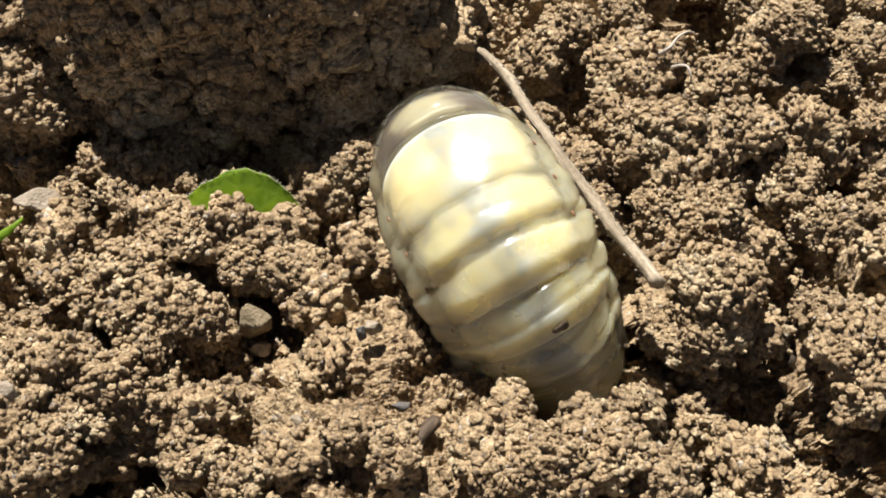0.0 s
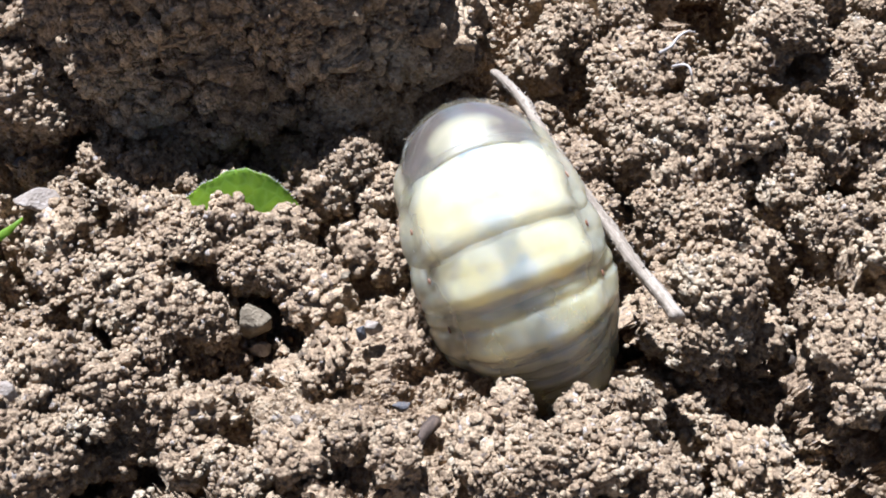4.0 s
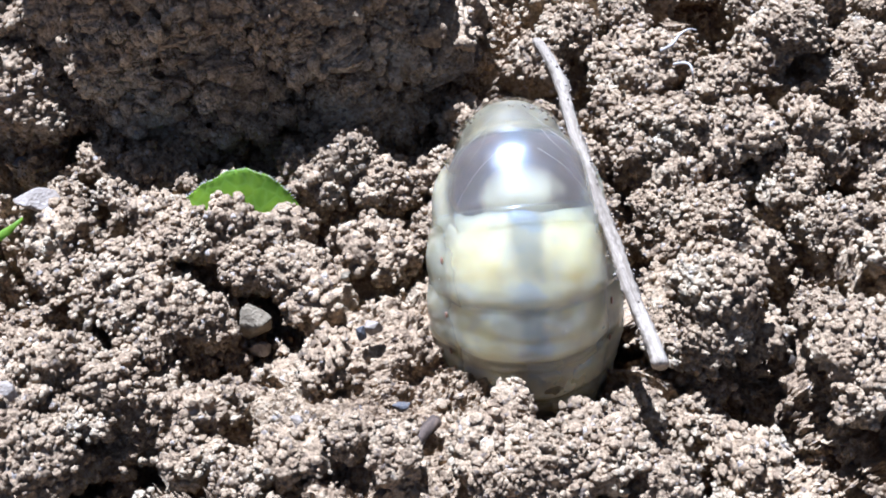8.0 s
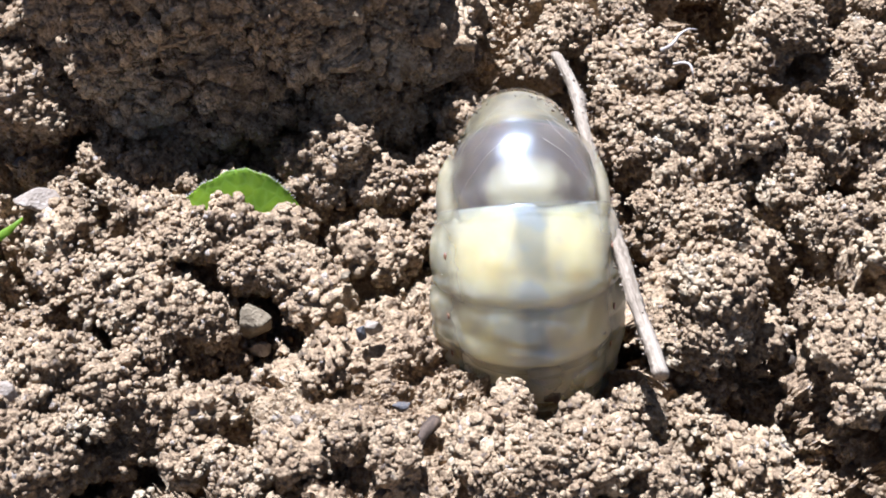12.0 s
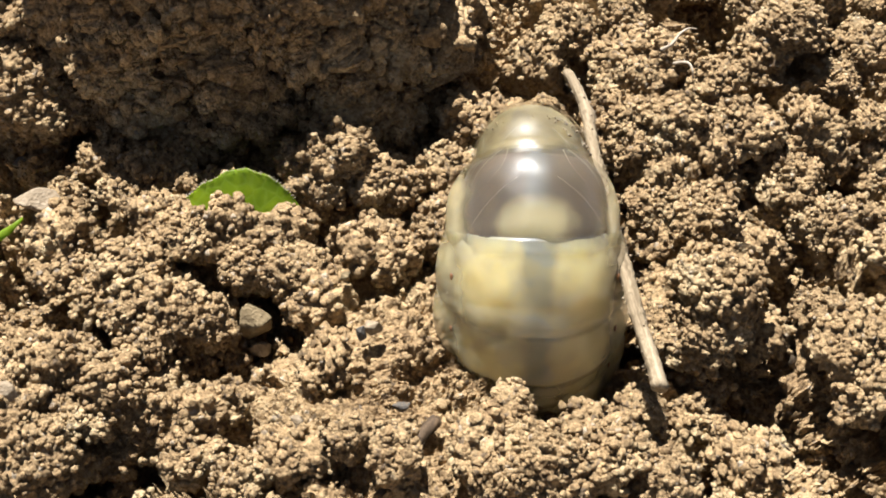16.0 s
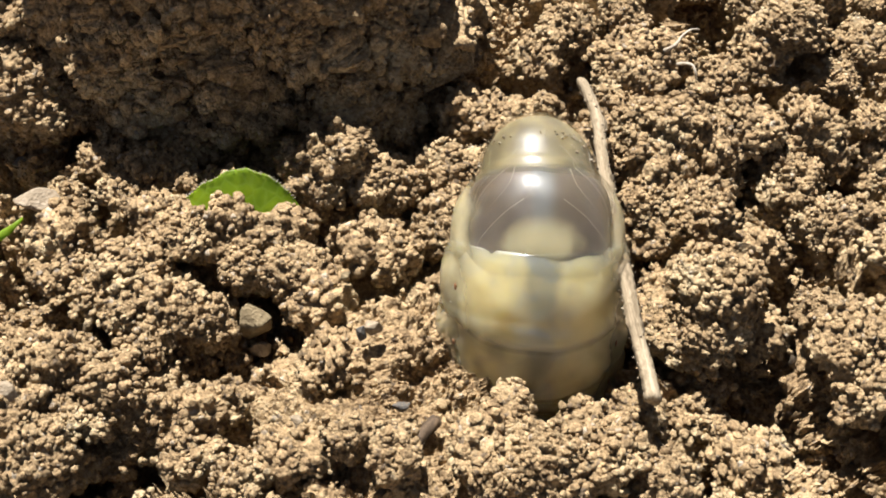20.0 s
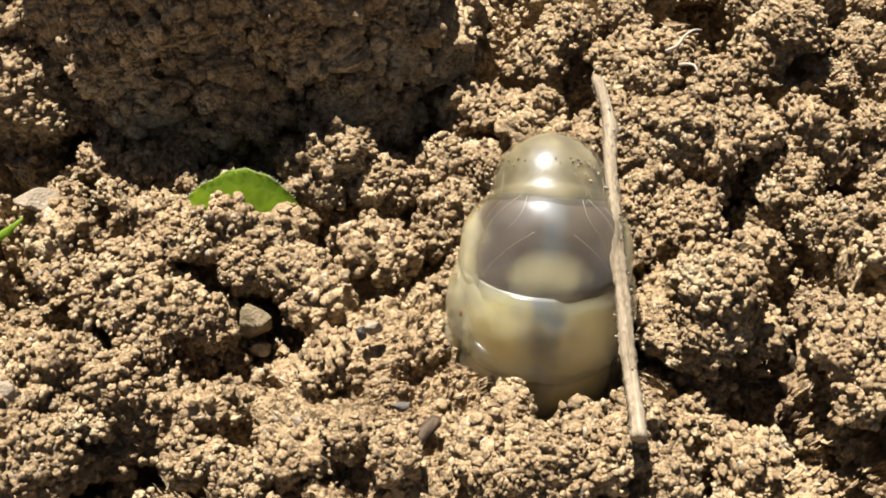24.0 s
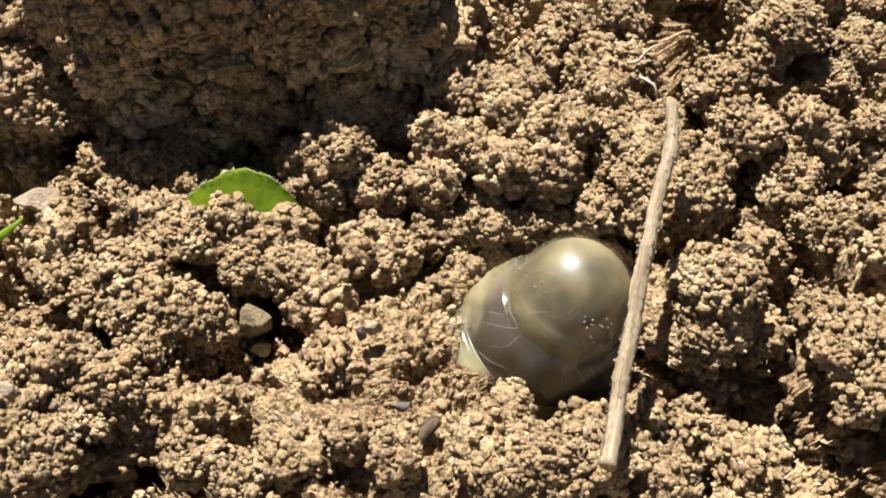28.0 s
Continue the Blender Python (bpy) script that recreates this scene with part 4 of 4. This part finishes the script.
# ---- green leaf tip standing out of the soil ----
def leaf_material():
    m, nt, links, bsdf = nodes_of("green_leaf")
    where = nt.new("ShaderNodeTexCoord").outputs["Object"]
    a = add_noise(nt, links, where, 500, 4)
    vein = nt.new("ShaderNodeTexVoronoi")
    vein.feature = "DISTANCE_TO_EDGE"
    vein.inputs["Scale"].default_value = 900
    links.new(where, vein.inputs["Vector"])
    col = ramp(nt, links, a.outputs[0], [(0.35, (0.143, 0.227, 0.005)), (0.65, (0.244, 0.336, 0.008))]).outputs[0]
    net = calc(nt, links, "SUBTRACT", 1.0, span(nt, links, vein.outputs[0], 0.02, 0.10))
    col = mixed(nt, links, calc(nt, links, "MULTIPLY", net, 0.35), col, (0.252, 0.353, 0.042))
    links.new(col, bsdf.inputs["Base Color"])
    bsdf.inputs["Roughness"].default_value = 0.45
    glow = nt.new("ShaderNodeBsdfTranslucent")
    links.new(mixed(nt, links, 0.5, col, (0.378, 0.630, 0.025)), glow.inputs[0])
    mix = nt.new("ShaderNodeMixShader")
    mix.inputs[0].default_value = 0.55
    links.new(bsdf.outputs[0], mix.inputs[1])
    links.new(glow.outputs[0], mix.inputs[2])
    links.new(mix.outputs[0], nt["Material Output"].inputs[0])
    bumped(nt, links, bsdf, [(vein.outputs[0], 0.4), (a.outputs[0], 0.3)], 0.00015)
    return m


M_LEAF = leaf_material()


def leaf_tip(width, height, label, luck):
    """A blade seen from its face, arched across, its foot in the soil; x across, z up, y away."""
    root = tagged(new("leaf"), label, "leaf")
    n, rows_up = 48, 14
    verts, faces = [], []
    for side in (0, 1):
        for j in range(rows_up + 1):
            for i in range(n + 1):
                v = -1 + 2 * i / n
                edge = height * (1 - abs(v - 0.08 * (1 - v * v)) ** 1.8) + 0.06 * math.sin(17 * v) * (1 - abs(v))
                z = -1.2 + (edge + 1.2) * j / rows_up
                fold = 0.9 * v * v - 0.06 * math.exp(-(v / 0.06) ** 2)
                y = fold * 1.2 + 0.95 * z - 0.04 * z * z + 0.08 * math.sin(9 * v + z) + side * 0.12
                verts.append((v * width / 2 * MM, y * MM, z * MM))
    row = n + 1
    size = row * (rows_up + 1)
    for side in (0, 1):
        for j in range(rows_up):
            for i in range(n):
                a = side * size + j * row + i
                q = (a, a + 1, a + 1 + row, a + row)
                faces.append(q if side == 0 else q[::-1])
    for i in range(n):
        a = rows_up * row + i
        faces.append((a, a + 1, a + 1 + size, a + size))
    mesh_object("blade", verts, faces, M_LEAF, root)
    hv, hf = [], []
    for i in range(150):
        v = luck.uniform(-0.97, 0.97)
        a = verts[rows_up * row + int((v + 1) / 2 * n)]
        base = Vector(a)
        tip = base + Vector((v * 0.22 + luck.uniform(-0.1, 0.1), luck.uniform(-0.15, 0.1), luck.uniform(0.06, 0.17))) * MM
        tv, tf = tube([base, tip], [0.03 * MM, 0.008 * MM], 4)
        hf += [tuple(k + len(hv) for k in f) for f in tf]
        hv += tv
    mesh_object("fringe", hv, hf, M_ROOT, root, "fringe of short pale hairs")
    return root


luck = random.Random(21)
leaf_a = leaf_tip(8.9, 2.7, "bright green hairy-edged leaf tip standing out of the soil", luck)
leaf_a.matrix_world = pose(-15.15 * MM, 1.20 * MM, 2.35 * MM, 0, 2, -3)
leaf_b = tagged(new("leaf"), "narrow green leaf scrap half buried in soil", "leaf")
leaf_b.location = Vector((-33.6, -0.2, 0.6)) * MM
sliver = [Vector((0.55 * k - 2.2, 0.03 * k * k - 0.2, 0.16 * k - 0.4 + 0.02 * (k - 4) ** 2)) * MM for k in range(9)]
mesh_object("blade", *tube(sliver, [(0.06 + 0.30 * math.sin(math.pi * (k + 0.3) / 8.6)) * MM for k in range(9)], 8, 0.3), M_LEAF, leaf_b)
for spot in [(-16.2, 1.2, 0.9, 0.0, 3.0), (-15.0, 1.0, 0.7, 0.0, 2.7)]:
    place_clod(*spot)


# ---- roots, fibres and chips ----
def root_thread(points, r0, r1, label, material=None):
    n = len(points)
    pts = []
    for k in range((n - 1) * 6 + 1):
        i, s = min(k // 6, n - 2), (k - 6 * min(k // 6, n - 2)) / 6
        p = [Vector(points[max(0, min(n - 1, i + d))]) for d in (-1, 0, 1, 2)]
        pts.append(0.5 * (2 * p[1] + (p[2] - p[0]) * s + (2 * p[0] - 5 * p[1] + 4 * p[2] - p[3]) * s * s + (3 * p[1] - p[0] - 3 * p[2] + p[3]) * s ** 3) * MM)
    base = pts[0].copy()
    radii = [(r0 + (r1 - r0) * k / (len(pts) - 1)) * MM for k in range(len(pts))]
    ob = mesh_object("root_thread", *tube([p - base for p in pts], radii, 7), material or M_ROOT)
    ob.location = base
    return tagged(ob, label, "root")


def stone(x, y, z, sx, sy, sz, material, label, salt, name="pebble", turn=0):
    """A worn, angular stone: a hull of a few points with its edges rounded off."""
    luck = random.Random(salt)
    bm = bmesh.new()
    for k in range(16):
        p = Vector((luck.gauss(0, 1), luck.gauss(0, 1), luck.gauss(0, 1))).normalized() * luck.uniform(0.85, 1.1)
        bm.verts.new((p.x * sx * MM, p.y * sy * MM, p.z * sz * MM))
    bmesh.ops.convex_hull(bm, input=bm.verts)
    for v in [v for v in bm.verts if not v.link_faces]:
        bm.verts.remove(v)
    bmesh.ops.bevel(bm, geom=list(bm.edges), offset=min(sx, sy, sz) * 0.10 * MM, segments=2, affect="EDGES", profile=0.5)
    me = bpy.data.meshes.new(name)
    bm.to_mesh(me)
    bm.free()
    me.materials.append(material)
    ob = new(name, me)
    ob.matrix_world = pose(x * MM, y * MM, z * MM, salt * 7 % 30 - 15, salt * 11 % 30 - 15, turn)
    return tagged(ob, label, "pebble")


root_a = root_thread([(17.0, 14.5, 6.6), (17.7, 14.3, 7.4), (18.3, 14.9, 7.9), (19.0, 15.3, 8.1), (19.7, 15.6, 7.8)], 0.17, 0.05, "thin pale curled rootlet sticking out of a clod")
root_b = root_thread([(17.8, 12.9, 6.6), (18.3, 12.2, 7.4), (18.7, 11.7, 7.7), (18.9, 11.1, 7.4), (19.0, 11.0, 6.8)], 0.14, 0.06, "short pale hooked rootlet")
MOVERS += [(root_a, SHOVE), (root_b, SHOVE)]
root_thread([(-26.0, -16.1, -3.9), (-25.4, -15.8, -4.7), (-24.6, -15.3, -5.8)], 0.07, 0.04, "hair-thin pale root fibre on soil")
root_thread([(14.2, -14.8, -1.9), (14.8, -17.2, -0.4), (15.6, -19.7, 0.6), (16.5, -21.5, 0.7)], 0.16, 0.1, "thin dry grass stem lying on soil", M_STRAW)
root_thread([(15.8, 1.8, -1.0), (17.0, 0.6, -1.0), (17.4, -1.6, 0.0), (17.2, -4.1, 1.2)], 0.07, 0.04, "fine pale bent root fibre")
# no root or litter: the shade of a diagonal crack, built as a dark strip
root_thread([(-0.5, -15.6, 0.9), (-1.8, -17.7, 1.5), (-2.8, -19.7, 1.8), (-4.0, -21.6, 1.6)], 0.5, 0.3, "dark brown strip in place of a shaded crack in the soil", M_CRACK_DIRT)
stone(-13.6, -6.4, -0.6, 1.35, 1.2, 1.85, M_TAN_STONE, "smooth tan weathered stone among clods", 3, "pebble", 0)
# no second stone: the dimmer lower end of the tan one, added as its own piece
stone(-13.3, -7.5, -2.3, 0.9, 0.68, 1.0, M_CRUSTED, "greyish lower part of the tan stone, built as a separate piece", 8, "pebble", 0)
stone(-30.5, 2.9, 1.9, 2.1, 1.6, 1.3, M_CRUSTED, "pale flat stone lying on the soil", 5, "pebble", 0)
stone(-4.8, -9.6, 3.1, 0.72, 0.51, 1.10, M_PALE_STONE, "small whitish stone chip", 12, "pebble", 0)
stone(-5.5, -10.1, 3.1, 0.42, 0.38, 0.85, M_SLATE, "small blue-grey slate chip", 14, "pebble", 0)
stone(27.3, 0.2, -6.8, 1.10, 0.68, 1.02, M_SLATE, "blue-grey slate pebble in a clod", 17, "pebble", 0)
stone(-9.7, -16.4, 1.8, 0.76, 0.59, 0.93, M_PALE_STONE, "whitish quartz pebble in crumbs", 19, "pebble", 0)
stone(-12.6, -11.0, -2.8, 0.34, 0.30, 0.85, M_PALE_STONE, "thin upright pale stone splinter", 23, "pebble", 0)
stone(-28.8, -14.2, 1.9, 1.44, 1.10, 1.44, M_CRUSTED, "pale crusted stone at the edge of a clod", 26, "pebble", 0)
stone(-2.7, -15.1, 1.9, 0.68, 0.42, 0.51, M_SLATE, "small grey pebble pressed into the slab", 29, "pebble", 0)
stone(-7.0, -4.4, 2.2, 0.51, 0.51, 0.51, M_TAN_STONE, "small round orange-tan pebble", 31, "pebble", 0)
stone(-34.2, 10.0, -0.9, 0.85, 0.59, 0.51, M_SLATE, "dark grey pebble in shade", 33, "pebble", 0)
stone(6.2, -21.3, 2.4, 1.02, 0.59, 0.68, M_SLATE, "grey stone at the foot of the mound", 35, "pebble", 0)
stone(26.0, -11.9, -5.8, 1.02, 0.51, 0.68, M_PALE_STONE, "pale grey stone flake", 37, "pebble", 0)
stone(25.2, -8.8, -2.1, 0.42, 0.34, 1.10, M_PALE_STONE, "narrow pale chip stuck on edge", 41, "pebble", 0)
stone(-23.5, 6.6, 2.4, 0.59, 0.42, 0.42, M_PALE_STONE, "small white pebble on soil", 43, "pebble", 0)


# ---- loose crumbs, strewn over sheet ----
def crumb_field(count, low, high, steps, seed, name, label, bank_only=False, material=M_CRUMB):
    rng = np.random.default_rng(seed)
    shapes = []
    for k in range(20):
        v, f = ball(steps - 1 if k < 10 else steps)
        r = 0.55 + 0.5 * domes(v + k * 5.1, 0.95, seed + k) + 0.3 * domes(v + k * 2.1, 0.5, seed + k + 40)
        r = r + (0.5 * grains(v + k + 0.06 * np.sin(9 * v), 0.42, seed + k + 60) + 0.6 * grains(v + k + 0.04 * np.sin(15 * v), 0.24, seed + k + 70) if steps > 3 else 0)
        shapes.append((v * r[:, None] * np.array([1, 0.85 + 0.1 * (k % 3), 0.75]), f))
    ok = (np.abs(gx) < 41) & (gy > -24) & (gy < 42) & (np.hypot(gx - GRUB_X, gy - GRUB_Y) > 6.6)
    if bank_only:
        ok &= (bank_parts(gx, gy)[0] > 0.2) & (gy > 9) & (gy < 25)
    ii, jj = np.nonzero(ok)
    steep = np.clip(1 / np.maximum(0.25, np.abs(ground_n[ii, jj, 2])), 1, 4) * (1 - 0.85 * slab.reshape(gx.shape)[ii, jj])
    pick = rng.choice(len(ii), count, p=steep / steep.sum())
    ii, jj = ii[pick], jj[pick]
    size = low * (high / low) ** (rng.random(count) ** 1.4)
    all_v, all_f, start = [], [], 0
    for c in range(count):
        v, f = shapes[c % 10 + (10 if size[c] > 0.5 else 0)]
        a, b, g = rng.random(3) * 6.283
        rot = np.array(Euler((a, b, g)).to_matrix())
        at = ground_p[ii[c], jj[c]] + ground_n[ii[c], jj[c]] * size[c] * 0.35
        all_v.append((v * size[c] * rng.uniform(0.72, 1.24, (len(v), 1))) @ rot.T + at)
        all_f.append(f + start)
        start += len(v)
    ob = new(name, big_mesh(name, np.concatenate(all_v) * MM, np.concatenate(all_f), material))
    return tagged(ob, label, "soil crumbs", kind="stuff")


crumb_field(30000, 0.16, 0.46, 2, 71, "soil_crumbs", "fine loose crumbs of dry soil strewn over the ground")
crumb_field(10000, 0.24, 0.85, 2, 97, "soil_crumbs", "crumbs of shaded soil on the face of the bank", True)
crumb_field(150, 0.45, 0.95, 4, 83, "soil_lumps", "pea-small rounded lumps of dry crumbly soil")

crumb_field(260, 0.10, 0.26, 2, 113, "stone_chips", "tiny pale stone chips scattered in the soil", False, M_PALE_STONE)


# ---- what moves ----
def motions():
    for k, ring in enumerate(ring_parts):
        walk(ring, [(t, ring_pose(t, k)) for t in [i * 0.25 for i in range(113)]])
    walk(stalk, [(t, stalk_pose(t)) for t in [i * 0.25 for i in range(113)]])
    for ob, shifts in MOVERS:
        m = ob.matrix_basis.copy()
        spot, turn = m.translation.copy(), m.to_quaternion()
        rows = []
        for t, dx, dy, dz, tip in shifts:
            r = Matrix.Rotation(radians(tip), 4, "X") @ turn.to_matrix().to_4x4()
            r.translation = spot + Vector((dx, dy, dz)) * MM
            rows.append((t, r))
        walk(ob, rows)


motions()
